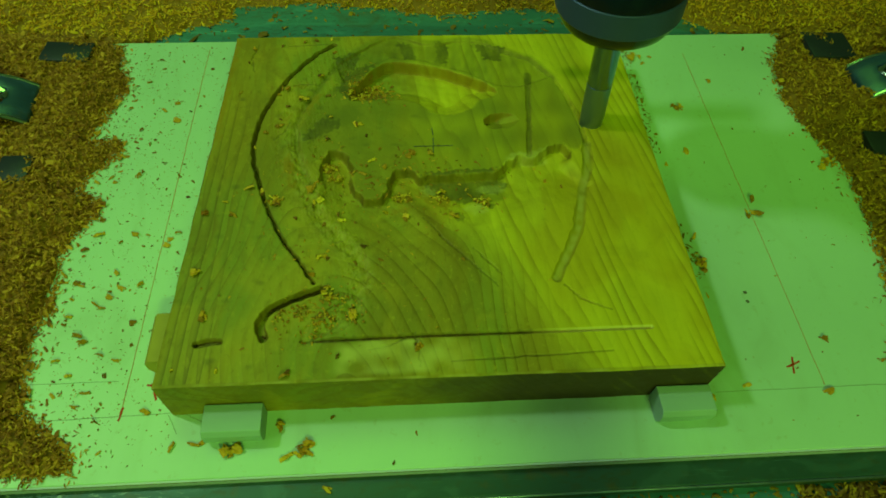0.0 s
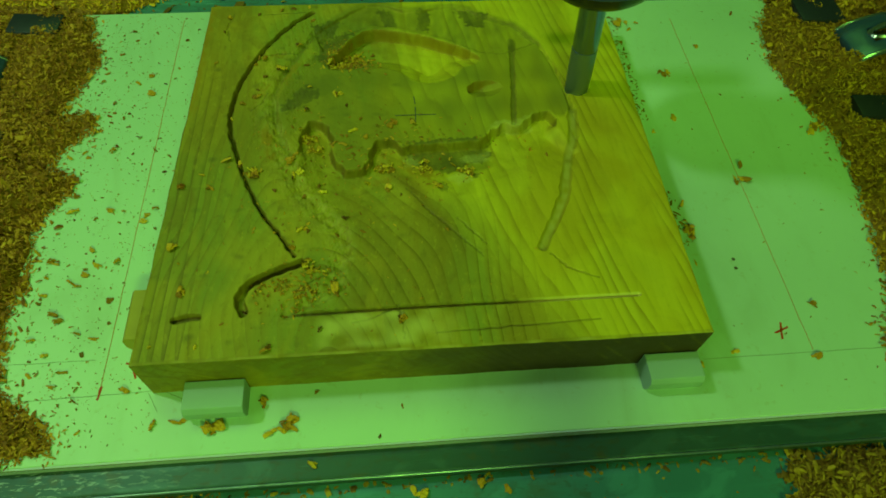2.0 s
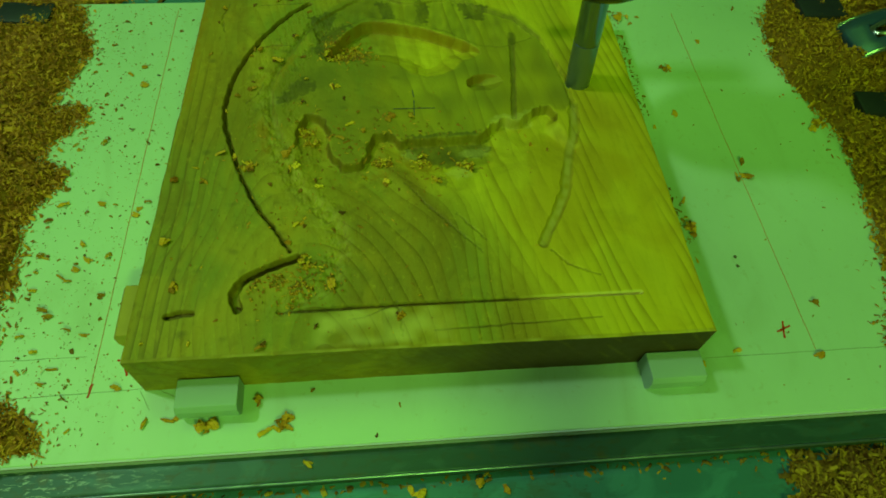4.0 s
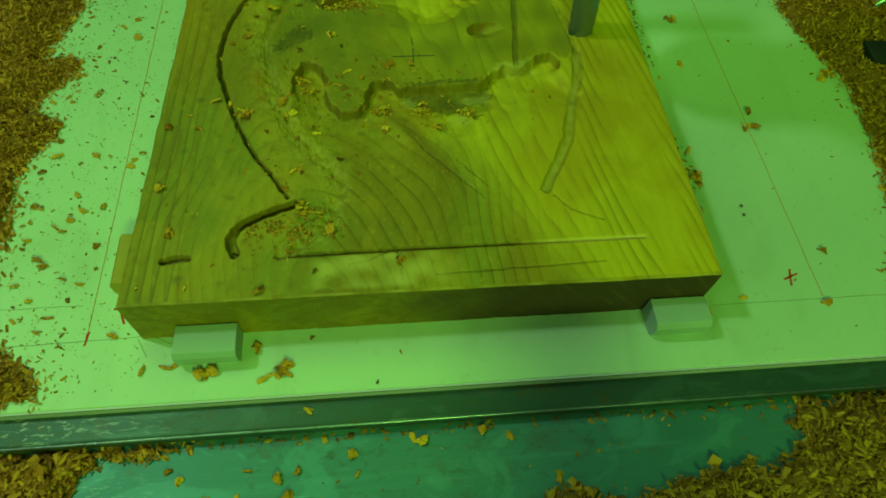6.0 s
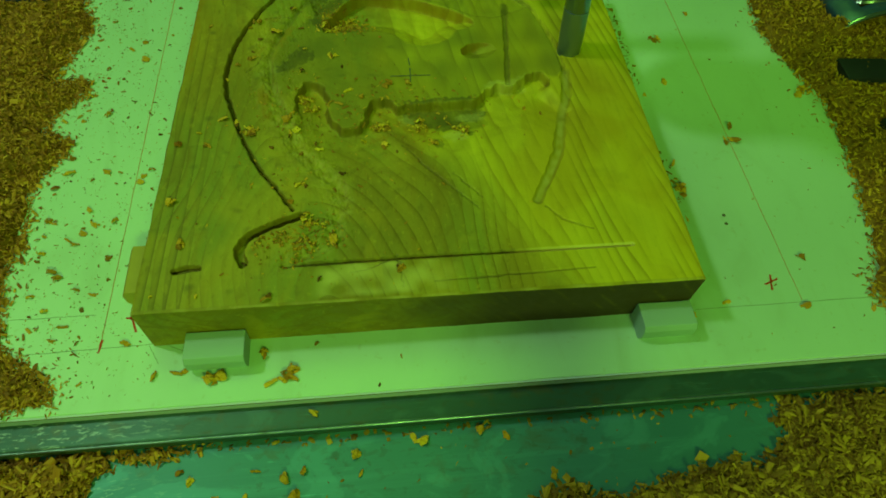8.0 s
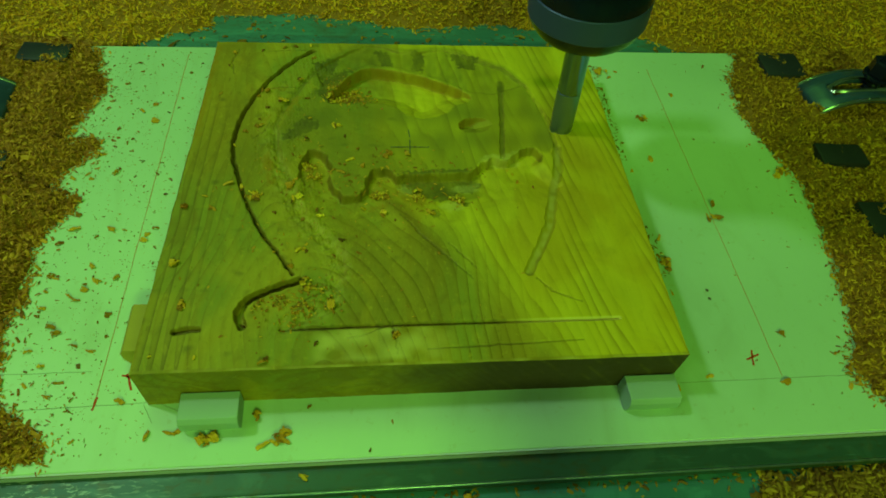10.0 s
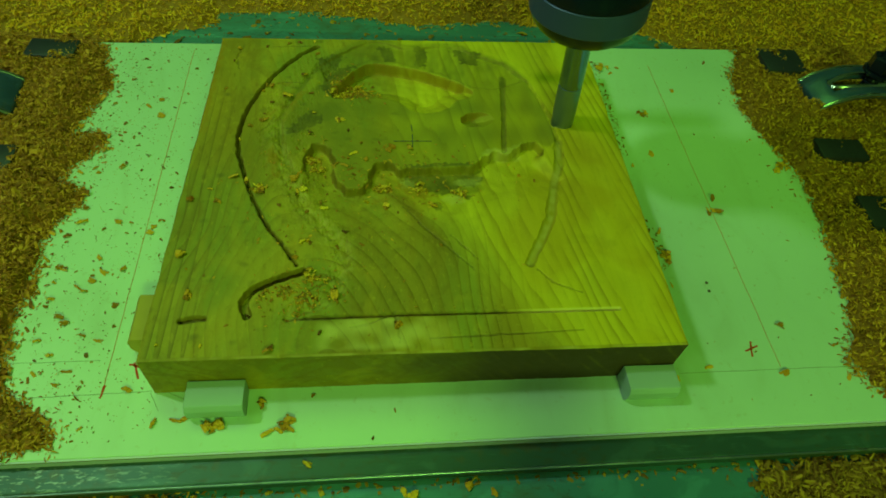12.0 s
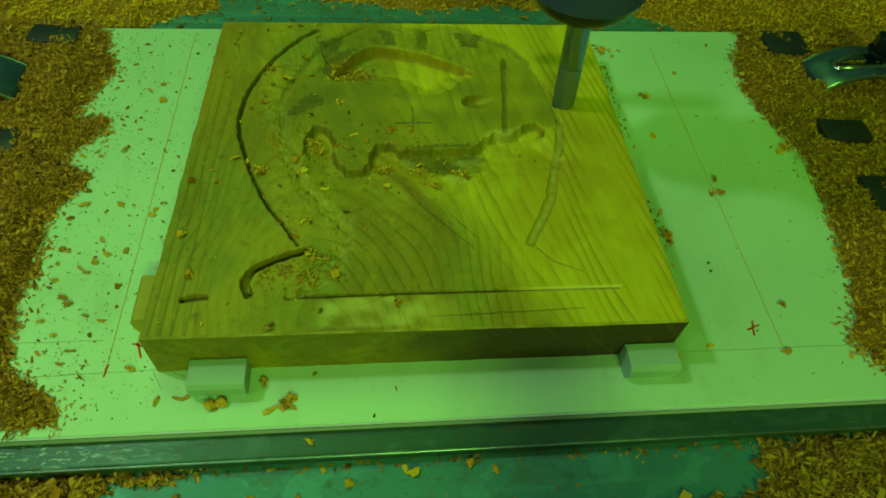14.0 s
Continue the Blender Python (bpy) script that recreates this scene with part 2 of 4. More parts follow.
def chip_material(name, island, tones):
    k = Mat(name, 0.75)
    rnd = k.island() if island else k.random()
    fibre = k.noise(900, 2.0, (1, 0.3, 1))
    c = k.ramp(rnd, tones)
    k.colour(k.mix(k.math("MULTIPLY", fibre, 0.30), c, (0.16, 0.06, 0.008)))
    k.bump(fibre, 0.0001, 0.4)
    return k.m


WOOD = wood_material()
LAMINATE = laminate_material()
EDGE = laminate_edge_material()
TABLE = steel_material("table_steel", (0.044, 0.160, 0.27), (0.080, 0.260, 0.40), 0.50, (0.10, 0.09, 0.06), 0.35, (-0.165, -0.172, 0.06, 0.022))
EDGESTEEL = steel_material("edge_glint_steel", (0.24, 0.32, 0.62), (0.42, 0.50, 0.85), 0.30, (0.10, 0.08, 0.05), 0.9)
PLATE = steel_material("base_plate_steel", (0.028, 0.070, 0.105), (0.065, 0.130, 0.165), 0.42, (0.13, 0.09, 0.04), 0.45, (-0.060, -0.034, 0.085, 0.03))
CLAMP = steel_material("zinc_plated_steel", (0.022, 0.050, 0.17), (0.050, 0.095, 0.28), 0.32, metal=0.35)
BLOCK = plain_material("blued_steel", (0.03, 0.03, 0.08), 0.5, 0.3)
BLACK = plain_material("black_oxide", (0.008, 0.011, 0.05), 0.24, 0.4, vary=0.2)
BAND = plain_material("grey_collar", (0.050, 0.072, 0.34), 0.42, 0.3, vary=0.15)
CHROME = plain_material("ground_steel", (0.60, 0.66, 0.95), 0.17, 0.95, vary=0.08, bump=0.00002)
SHANK = plain_material("carbide_tool", (0.22, 0.30, 0.85), 0.22, 1.0, vary=0.1, bump=0.00002)
TIP = plain_material("matt_carbide", (0.24, 0.30, 0.60), 0.34, 0.85, vary=0.12, bump=0.00002)
PLASTIC = plain_material("pale_grey_plastic", (0.34, 0.46, 0.54), 0.6, vary=0.08)
STOPWOOD = plain_material("tan_wood", (0.42, 0.30, 0.06), 0.7, grain=120)
PENCIL = plain_material("graphite_line", (0.10, 0.09, 0.09), 0.7)
REDLINE = plain_material("faded_red_ink", (0.52, 0.22, 0.12), 0.7)
FAINT = plain_material("faint_pencil", (0.26, 0.34, 0.34), 0.7)
REDINK = plain_material("red_ink", (0.55, 0.035, 0.01), 0.7)
TONES = ((0.0, (0.22, 0.065, 0.010)), (0.45, (0.50, 0.175, 0.020)), (0.8, (0.82, 0.38, 0.05)), (1.0, (0.34, 0.10, 0.012)))
PALE = ((0.0, (0.62, 0.23, 0.008)), (0.45, (0.90, 0.40, 0.012)), (0.8, (0.97, 0.55, 0.03)), (1.0, (0.72, 0.28, 0.008)))
PILE = chip_material("wood_shavings", True, TONES)
MIXED_PILE = chip_material("mixed_wood_shavings", True, ((0.0, (0.22, 0.07, 0.006)), (0.4, (0.5, 0.20, 0.012)), (0.8, (0.85, 0.42, 0.03)), (1.0, (0.36, 0.13, 0.008))))
# browner copy of the mixed shavings, darkened for the view's dark corner
FRONT_PILE = chip_material("coarse_wood_shavings", True, ((0.0, (0.12, 0.04, 0.005)), (0.4, (0.30, 0.135, 0.012)), (0.8, (0.58, 0.30, 0.03)), (1.0, (0.20, 0.08, 0.008))))
DUST = chip_material("brown_wood_dust", True, ((0.0, (0.13, 0.055, 0.010)), (0.5, (0.32, 0.16, 0.020)), (1.0, (0.55, 0.32, 0.03))))
PALE_PILE = chip_material("pale_wood_shavings", True, PALE)
CHIP = chip_material("wood_chip", False, ((0.0, (0.40, 0.13, 0.006)), (0.4, (0.72, 0.33, 0.015)), (0.80, (0.95, 0.52, 0.04)), (1.0, (0.30, 0.10, 0.006))))
PALE_CHIP = chip_material("pale_wood_chip", False, ((0.0, (0.62, 0.28, 0.01)), (0.5, (0.85, 0.48, 0.02)), (1.0, (0.95, 0.62, 0.04))))
FLAKE_CHIP = chip_material("tan_wood_flake", False, ((0.0, (0.58, 0.24, 0.010)), (1.0, (0.88, 0.46, 0.025))))
ROD_CHIP = chip_material("tan_wood_rod", False, ((0.0, (0.30, 0.12, 0.008)), (0.5, (0.58, 0.27, 0.018)), (1.0, (0.80, 0.44, 0.04))))
DARK_CHIP = chip_material("brown_wood_chip", False, ((0.0, (0.10, 0.035, 0.004)), (0.5, (0.24, 0.085, 0.008)), (1.0, (0.42, 0.18, 0.012))))
PALE_CRUMBS = chip_material("pale_wood_crumbs", True, ((0.0, (0.30, 0.11, 0.006)), (0.35, (0.66, 0.33, 0.012)), (0.8, (0.95, 0.60, 0.05)), (1.0, (0.20, 0.07, 0.006))))
# heap core coloured darker, standing in for shade between the slivers
DARKCHIP = chip_material("shaded_heap_core", True, ((0.0, (0.22, 0.085, 0.010)), (1.0, (0.36, 0.15, 0.016))))
PAINT = plain_material("wall_paint", (0.5, 0.5, 0.48), 0.8, grain=8, vary=0.08)
CONCRETE = plain_material("concrete_floor", (0.22, 0.21, 0.2), 0.8, grain=14)
CASTIRON = plain_material("machine_paint", (0.18, 0.22, 0.2), 0.5, grain=20)


# ---- mesh helpers ----
def mesh_of(name, verts, faces, material, smooth=False):
    me = bpy.data.meshes.new(name)
    me.from_pydata(verts, [], faces)
    me.materials.append(material)
    if smooth:
        me.polygons.foreach_set("use_smooth", [True] * len(me.polygons))
    me.update()
    return me


def part(name, bm, material, parent=None, label="", smooth=False):
    me = bpy.data.meshes.new(name)
    bmesh.ops.recalc_face_normals(bm, faces=bm.faces)
    bm.to_mesh(me)
    bm.free()
    me.materials.append(material)
    if smooth:
        me.shade_smooth()
        me.set_sharp_from_angle(angle=radians(35))
    ob = new(name, me)
    ob.parent = parent
    return tagged(ob, label)


def thing(name, x, y, z, label, category, group="", kind=""):
    ob = new(name)
    ob.empty_display_size = 0.01
    ob.matrix_world = pose(x, y, z)
    return tagged(ob, label, category, group, kind)


def box(x0, y0, z0, x1, y1, z1, bevel=0.0, seg=2):
    bm = bmesh.new()
    bmesh.ops.create_cube(bm, size=1.0)
    for v in bm.verts:
        v.co = Vector((x0 + (v.co.x + 0.5) * (x1 - x0), y0 + (v.co.y + 0.5) * (y1 - y0), z0 + (v.co.z + 0.5) * (z1 - z0)))
    if bevel:
        bmesh.ops.bevel(bm, geom=bm.edges[:], offset=bevel, segments=seg, profile=0.5, affect="EDGES")
    return bm


def prism(outline, z0, z1, bevel=0.0, seg=2):
    bm = bmesh.new()
    low = [bm.verts.new((x, y, z0)) for x, y in outline]
    high = [bm.verts.new((x, y, z1)) for x, y in outline]
    bm.faces.new(low[::-1])
    bm.faces.new(high)
    n = len(outline)
    for i in range(n):
        bm.faces.new((low[i], low[(i + 1) % n], high[(i + 1) % n], high[i]))
    if bevel:
        bmesh.ops.bevel(bm, geom=bm.edges[:], offset=bevel, segments=seg, profile=0.5, affect="EDGES")
    return bm


def lathe(profile, sides=48):
    """profile: (radius, z) from the bottom up, turned about z and closed."""
    bm = bmesh.new()
    rings = []
    for r, z in profile:
        rings.append([bm.verts.new((r * math.cos(2 * math.pi * i / sides), r * math.sin(2 * math.pi * i / sides), z)) for i in range(sides)])
    for a, b in zip(rings, rings[1:]):
        for i in range(sides):
            j = (i + 1) % sides
            bm.faces.new((a[i], a[j], b[j], b[i]))
    bm.faces.new(rings[0][::-1])
    bm.faces.new(rings[-1])
    return bm


def ribbon(points, width, z, thick=0.00006):
    """A thin drawn line through points (metres) at height z."""
    bm = bmesh.new()
    rows = []
    for i, p in enumerate(points):
        a = Vector(points[max(0, i - 1)])
        b = Vector(points[min(len(points) - 1, i + 1)])
        d = (b - a).normalized()
        s = Vector((-d.y, d.x)) * width * 0.5 * random.uniform(0.8, 1.2)
        q = Vector(p)
        rows.append([bm.verts.new((*(q + s), z)), bm.verts.new((*(q - s), z)), bm.verts.new((*(q - s), z + thick)), bm.verts.new((*(q + s), z + thick))])
    for a, b in zip(rows, rows[1:]):
        for i in range(4):
            bm.faces.new((a[i], a[(i + 1) % 4], b[(i + 1) % 4], b[i]))
    bm.faces.new(rows[0])
    bm.faces.new(rows[-1][::-1])
    return bm


# ---- the room ----
FLOOR_Z = -0.90
for nm, b in (
    ("wall_north", (-2.1, 2.5, FLOOR_Z, 2.3, 2.6, 1.9)),
    ("wall_south", (-2.1, -2.6, FLOOR_Z, 2.3, -2.5, 1.9)),
    ("wall_west", (-2.2, -2.6, FLOOR_Z, -2.1, 2.6, 1.9)),
    ("wall_east", (2.3, -2.6, FLOOR_Z, 2.4, 2.6, 1.9)),
):
    tagged(part(nm, box(*b), PAINT), "plain painted workshop wall", "wall", kind="structure")
tagged(part("floor", box(-2.2, -2.6, FLOOR_Z - 0.1, 2.4, 2.6, FLOOR_Z), CONCRETE), "grey concrete workshop floor", "floor", kind="structure")
tagged(part("ceiling", box(-2.2, -2.6, 2.0, 2.4, 2.6, 2.1), PAINT), "plain painted workshop ceiling", "ceiling", kind="structure")

# ---- machine table ----
TABLE_Z = -0.012
table = thing("machine_table", 0.13, 0.11, FLOOR_Z, "bare steel milling table strewn with wood shavings", "machine table")
up = -FLOOR_Z


def local(b):
    return (b[0] - 0.13, b[1] - 0.11, b[2] + up, b[3] - 0.13, b[4] - 0.11, b[5] + up)


part("tabletop", box(*local((-0.55, -0.32, TABLE_Z - 0.045, 0.81, 0.62, TABLE_Z)), bevel=0.002), TABLE, table, "smeared blue-grey steel tabletop")
part("base", box(*local((-0.45, -0.25, FLOOR_Z, 0.71, 0.55, TABLE_Z - 0.045)), bevel=0.01), CASTIRON, table)

# steel plate under the laminate
plate = tagged(part("base_plate", box(-0.105, -0.0375, TABLE_Z, 0.372, 0.238, -0.005, bevel=0.0018, seg=4), PLATE, smooth=True), "worn steel base plate with a bright rounded edge", "steel plate")
# the arris highlight, added as a strip of brighter steel
part("edge_glint", box(-0.1035, -0.0377, -0.0060, 0.3705, -0.0367, -0.0048, bevel=0.0005, seg=3), EDGESTEEL, plate, "bright steel strip standing in for the edge's glint", True)

# ---- white laminate sheet ----
sheet = thing("laminate_sheet", 0.13, 0.11, -0.005, "white laminated board with pencil and red guide lines", "spoil board")
ox, oy = 0.13, 0.11


def on_sheet(pts):
    return [(x / 1000 - ox, y / 1000 - oy) for x, y in pts]


part("board", prism(on_sheet(((-98, -25.8), (364, -26.3), (352, 249.5), (-98, 237.5))), 0.0004, 0.005, bevel=0.0005), LAMINATE, sheet)
part("edge_strip", prism(on_sheet(((-97.7, -26.6), (363.7, -27.1), (363.7, -26.0), (-97.7, -25.5))), 0.0, 0.0045, bevel=0.0002), EDGE, sheet, "scuffed pale edge strip")
part("seam", prism(on_sheet(((-97.7, -26.7), (363.7, -27.2), (363.7, -26.2), (-97.7, -25.7))), 0.0040, 0.0044), PENCIL, sheet, "dark glue seam under the top skin")
TOP = 0.00502


def dense(a, b, n=14, wob=0.15):
    return on_sheet([(a[0] + (b[0] - a[0]) * i / n + random.uniform(-wob, wob), a[1] + (b[1] - a[1]) * i / n + random.uniform(-wob, wob)) for i in range(n + 1)])


for a, b in (((-20.9, -0.5), (-19.5, 232)), ((277, 1), (278.5, 228))):
    part("red_line", ribbon(dense(a, b, 30), 0.00032, TOP), REDLINE, sheet, "thin red guide line")
for a, b in (((227, 0), (330, 0.3)), ((-66, -0.6), (-1, 0.8)), ((-74, 15.4), (-25, 15.6)), ((323, -20), (361, 236)), ((-2, 0), (2.5, -8)), ((5, 0), (13, -4))):
    part("pencil_line", ribbon(dense(a, b, 20), 0.00026, TOP), FAINT, sheet, "faint pencil line")
for a, b in (((263, 10), (270, 12.5)), ((267.5, 15), (265.2, 7)), ((-13, 13.5), (-8.5, 12)), ((-11, 14), (-8, 6.5)), ((-21.2, -1.5), (-20.5, 4))):
    part("red_cross_stroke", ribbon(dense(a, b, 6), 0.0009, TOP + 0.00003), REDINK, sheet, "hand-drawn red cross stroke")
for x, y in ((257.5, 49), (257, 44)):
    bm = lathe(((0.0009, TOP), (0.0009, TOP + 0.00006)), 12)
    bmesh.ops.translate(bm, verts=bm.verts, vec=(x / 1000 - ox, y / 1000 - oy, 0))
    part("pen_dot", bm, PENCIL, sheet)

# ---- the carved wooden block ----
T = 0.0273
CORNERS = ((0.0, 0.0), (220.0, 0.0), (221.8, 212.0), (6.0, 207.0))
LEFT_SLOT = ((59.4, 200), (51, 192.7), (44, 183.6), (37, 172.7), (30.7, 159.3), (27.3, 149), (24.8, 139.4), (23.6, 125), (24.8, 113), (28, 102), (32, 88.8), (36, 79), (43.6, 63.7), (51.7, 52.4), (56.5, 44))
HOOK = ((59.5, 40.7), (52.6, 38.2), (45.7, 35.1), (41.2, 32.6), (38, 29.6), (36.5, 25.7), (37.1, 22.1), (38.4, 19.3))
LINE = ((53.7, 17.2), (98.5, 18), (144.4, 18.1), (194.4, 18.4))
POCKET = ((67.8, 154.7), (69.7, 161), (72.5, 167.5), (77, 173.6), (81.5, 179.9), (86.2, 184.2), (92.5, 185.9), (105, 183.9), (117.6, 180.9), (129.8, 175.3), (138.8, 170.4), (145.9, 164.5), (147.5, 159.5),
          (145, 156.9), (137, 154.3), (132.9, 148.4), (125.7, 144.5), (118.3, 143), (111, 145.7), (104, 152.2), (98, 154.6), (86.2, 155.1), (74.3, 153.7))
HAIR = ((61, 182.7), (65.7, 188), (73.4, 195.3), (81.4, 202), (88, 206.5), (94.5, 207.6), (101, 206), (107.4, 202.5), (115.6, 201.5), (125.6, 203.8), (135.7, 204.8), (143.8, 202.7), (152.9, 196), (168, 188), (178, 173), (160, 165), (148, 166), (130, 178), (105, 188), (90, 189), (76, 180), (66, 168))
ARC = ((150.6, 196.8), (168.4, 188), (179.7, 171.5), (183.3, 157.9), (187, 138.6), (188, 122.6))
GROOVE = ((188, 122.6), (185.2, 105.6), (181, 95), (177.4, 83), (174.6, 71.8), (169.3, 61), (163.7, 51), (159.5, 43.4))
HOLE = ((142, 132.5), (137.5, 136), (137.5, 140.5), (141, 143.6), (148.2, 145), (154, 143.8), (156.5, 139), (150, 133.5))
FURROW = ((165.6, 175.9), (163.8, 164.2), (161.4, 142.4), (157.8, 114.9))
NICK = ((13.3, 17.6), (17.5, 18.1), (21.8, 18.3))
SCALLOP = ((54.9, 96.7), (55.9, 108.3), (59.7, 119), (64.4, 119.9), (69.5, 115.3), (72.4, 108), (71, 101.4), (73.3, 93.8), (78, 88.9), (83.8, 89.2), (87.2, 93.6), (88.6, 100.4), (91.9, 105.9), (97.3, 107.4), (101.3, 104.2), (103, 101),
           (107.4, 102.3), (118.3, 103), (129.2, 103), (140.4, 104.3), (144, 106.8), (146.2, 110.8), (153, 114.6), (159.9, 113), (165, 117.8), (171.7, 122.3), (176, 121.9), (179, 116.9), (179, 110.6))
CREASE = ((62, 184), (54, 168), (47, 152), (43, 138), (44, 122), (49, 106), (54, 98))
CRACKS = (((80, 12.5), (88, 14.5), (95, 17.5), (98, 19.5), (99, 12), (99.6, 5)), ((112, 6.5), (140, 7.5), (176, 8.5)), ((104, 78), (112, 66), (124, 52), (134, 40)), ((125, 60), (136, 46)), ((14, 17), (18, 17.3), (23, 17.6)), ((58, 28), (66, 33), (73, 37)), ((18, 178), (16, 190), (19, 200)), ((35, 199), (46, 200.5), (56, 201)), ((38, 166), (44, 168), (52, 167)), ((33, 127), (38, 133), (40, 139)), ((162, 40), (168, 33), (180, 27)))
NECK = ((42, 131.4), (44.8, 114.5), (48.7, 98.8), (54.9, 83.9), (61.8, 71.6), (69.6, 63.2), (75.8, 53.5), (77, 45.7), (73.6, 36.9), (73.7, 29.7), (65.8, 24.3), (55.9, 19))


def along(px, py, line, closed=False):
    """Distance of each grid point to a line of points, and how far along it lies (0 to 1)."""
    line = np.array(line + ((line[0],) if closed else ()), float)
    best, frac = np.full(px.shape, 1e9), np.zeros(px.shape)
    n = len(line) - 1
    for i in range(n):
        a, d = line[i], line[i + 1] - line[i]
        s = np.clip(((px - a[0]) * d[0] + (py - a[1]) * d[1]) / (d @ d), 0, 1)
        q = np.hypot(px - a[0] - s * d[0], py - a[1] - s * d[1])
        hit = q < best
        best = np.where(hit, q, best)
        frac = np.where(hit, (i + s) / n, frac)
    return best, frac


def inside(px, py, poly):
    res = np.zeros(px.shape, bool)
    for (xa, ya), (xb, yb) in zip(poly, poly[1:] + poly[:1]):
        cross = (ya > py) != (yb > py)
        res ^= cross & (px < (xb - xa) * (py - ya) / (yb - ya + 1e-12) + xa)
    return res


def fade(v, lo, hi):
    s = np.clip((v - lo) / (hi - lo), 0, 1)
    return s * s * (3 - 2 * s)


def wave(px, py, size, seed):
    """Cheap smooth noise between -1 and 1."""
    rng = np.random.default_rng(seed)
    out = np.zeros(px.shape)
    for _ in range(7):
        a, ph, f = rng.uniform(0, 6.283), rng.uniform(0, 6.283), rng.uniform(0.6, 1.6) / size
        out += np.sin((px * math.cos(a) + py * math.sin(a)) * f * 6.283 + ph)
    return out / 4.0


def carving(px, py):
    """Depth in millimetres below the block's face."""
    jx = px + 0.35 * wave(px, py, 9, 1)
    jy = py + 0.35 * wave(px, py, 8, 2)
    d = 0.10 * wave(px, py, 30, 3) + 0.03 * wave(px, py, 5, 4)
    # shallow undulating crown, cut in steps
    e, _ = along(jx, jy, HAIR, True)
    sd = np.where(inside(jx, jy, HAIR), e, -e)
    d = np.maximum(d, fade(sd, -0.5, 1.2) * (1.4 + 0.12 * np.sin(px * 0.42 + 0.6 * np.sin(py * 0.2)) + 0.3 * wave(px, py, 12, 5)))
    # relief that falls towards the scalloped edge
    low = SCALLOP + ((188, 96), (184, 62), (140, 52), (100, 52), (70, 50), (44, 58))
    rx, ry = jx + 0.55 * wave(px, py, 7, 18) + 0.12 * wave(px, py, 3.5, 19), jy + 0.55 * wave(px, py, 6, 20) + 0.12 * wave(px, py, 3, 21)
    e, _ = along(rx, ry, low, True)
    sd = np.where(inside(rx, ry, low), e, -e)
    far, _ = along(rx, ry, SCALLOP)
    tail = 1 - (1 - fade(jx, 56, 68)) * (0.7 - 0.70 * fade(jy, 95, 114))
    side, _ = along(jx, jy, low[len(SCALLOP) - 1 :] + SCALLOP[:1])
    d = np.maximum(d, fade(sd, -0.2, 1.5 + 0.3 * wave(px, py, 9, 22)) * (5.0 + 0.25 * wave(px, py, 14, 23)) * tail * (1 - fade(far, 0.5, 32)) * fade(side, 0, 7))
    # ribbon at the neck
    e, _ = along(jx, jy, NECK)
    d = d + 1.05 * np.exp(-((e / 3.0) ** 2)) * (1 + 0.5 * wave(px, py, 6, 6)) - 0.35 * np.exp(-(((e - 5.0) / 1.6) ** 2))
    e, _ = along(jx, jy, CREASE)
    d = d + 0.9 * np.exp(-((e / 1.6) ** 2)) - 0.3 * np.exp(-(((e - 3.6) / 1.5) ** 2))
    for crack in CRACKS:
        e, f = along(jx + 0.5 * wave(px, py, 3, 12), jy, crack)
        d = d + 0.7 * fade(0.42 - e, -0.2, 0.25) * np.sin(math.pi * np.clip(f, 0.08, 0.92))
    # torn fibres and cutter marks
    d = d + 0.02 * wave(px, py * 0.5, 2.2, 13) * (1 + wave(px, py, 25, 14))
    e, _ = along(px, py, CREASE)
    f, _ = along(px, py, NECK)
    torn = np.maximum(fade(16 - e, 0, 9), fade(10 - f, 0, 6))
    d = d + torn * (0.42 * np.abs(wave(px, py * 0.6, 4, 16)) + 0.16 * wave(px, py, 1.8, 17))
    # pockets: a steep wall behind, a floor that ramps up towards the front
    for poly, turn, deep, run in ((POCKET, 13, 7.0, 13.0), (HOLE, 6, 5.0, 9.0)):
        wall, _ = along(jx, jy, poly[:turn])
        front, _ = along(jx, jy, poly[turn - 1 :] + poly[:1])
        cut = fade(wall, 0.0, 1.3) * np.clip(front / run, 0, 1) * (deep + 0.15 * wave(px, py, 7, 7))
        d = np.where(inside(jx, jy, poly), np.maximum(d, cut), d)
    for line, deep, w0, w1 in ((LEFT_SLOT, 5.0, 1.15, 0.35), (HOOK, 4.0, 1.7, 1.7), (LINE, 2.0, 0.8, 0.6), (ARC, 1.6, 0.7, 1.2), (FURROW, 0.9, 1.3, 1.1), (NICK, 2.6, 1.4, 1.1)):
        e, f = along(px, py, line) if line is LINE else along(jx, jy, line)
        w = w0 + (w1 - w0) * f + (0.06 if line is LINE else 0.2) * wave(px, py, 5, 8)
        d = np.maximum(d, fade(w - e, -0.35, 0.45) * deep)
    e, f = along(jx, jy, GROOVE)
    w = 2.45 - 0.1 * f + 0.4 * wave(px, py, 7, 15)
    d = np.maximum(d, 1.4 * np.sqrt(np.clip(1 - (e / w) ** 2, 0, 1)))
    return d


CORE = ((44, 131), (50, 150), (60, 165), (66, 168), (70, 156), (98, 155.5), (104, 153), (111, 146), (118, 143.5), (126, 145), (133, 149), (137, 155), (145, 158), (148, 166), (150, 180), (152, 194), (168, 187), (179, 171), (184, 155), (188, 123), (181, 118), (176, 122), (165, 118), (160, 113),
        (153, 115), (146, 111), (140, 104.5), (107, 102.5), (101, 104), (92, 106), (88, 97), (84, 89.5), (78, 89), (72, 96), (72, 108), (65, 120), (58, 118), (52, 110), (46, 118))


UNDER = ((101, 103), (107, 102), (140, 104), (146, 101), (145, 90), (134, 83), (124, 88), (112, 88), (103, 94))


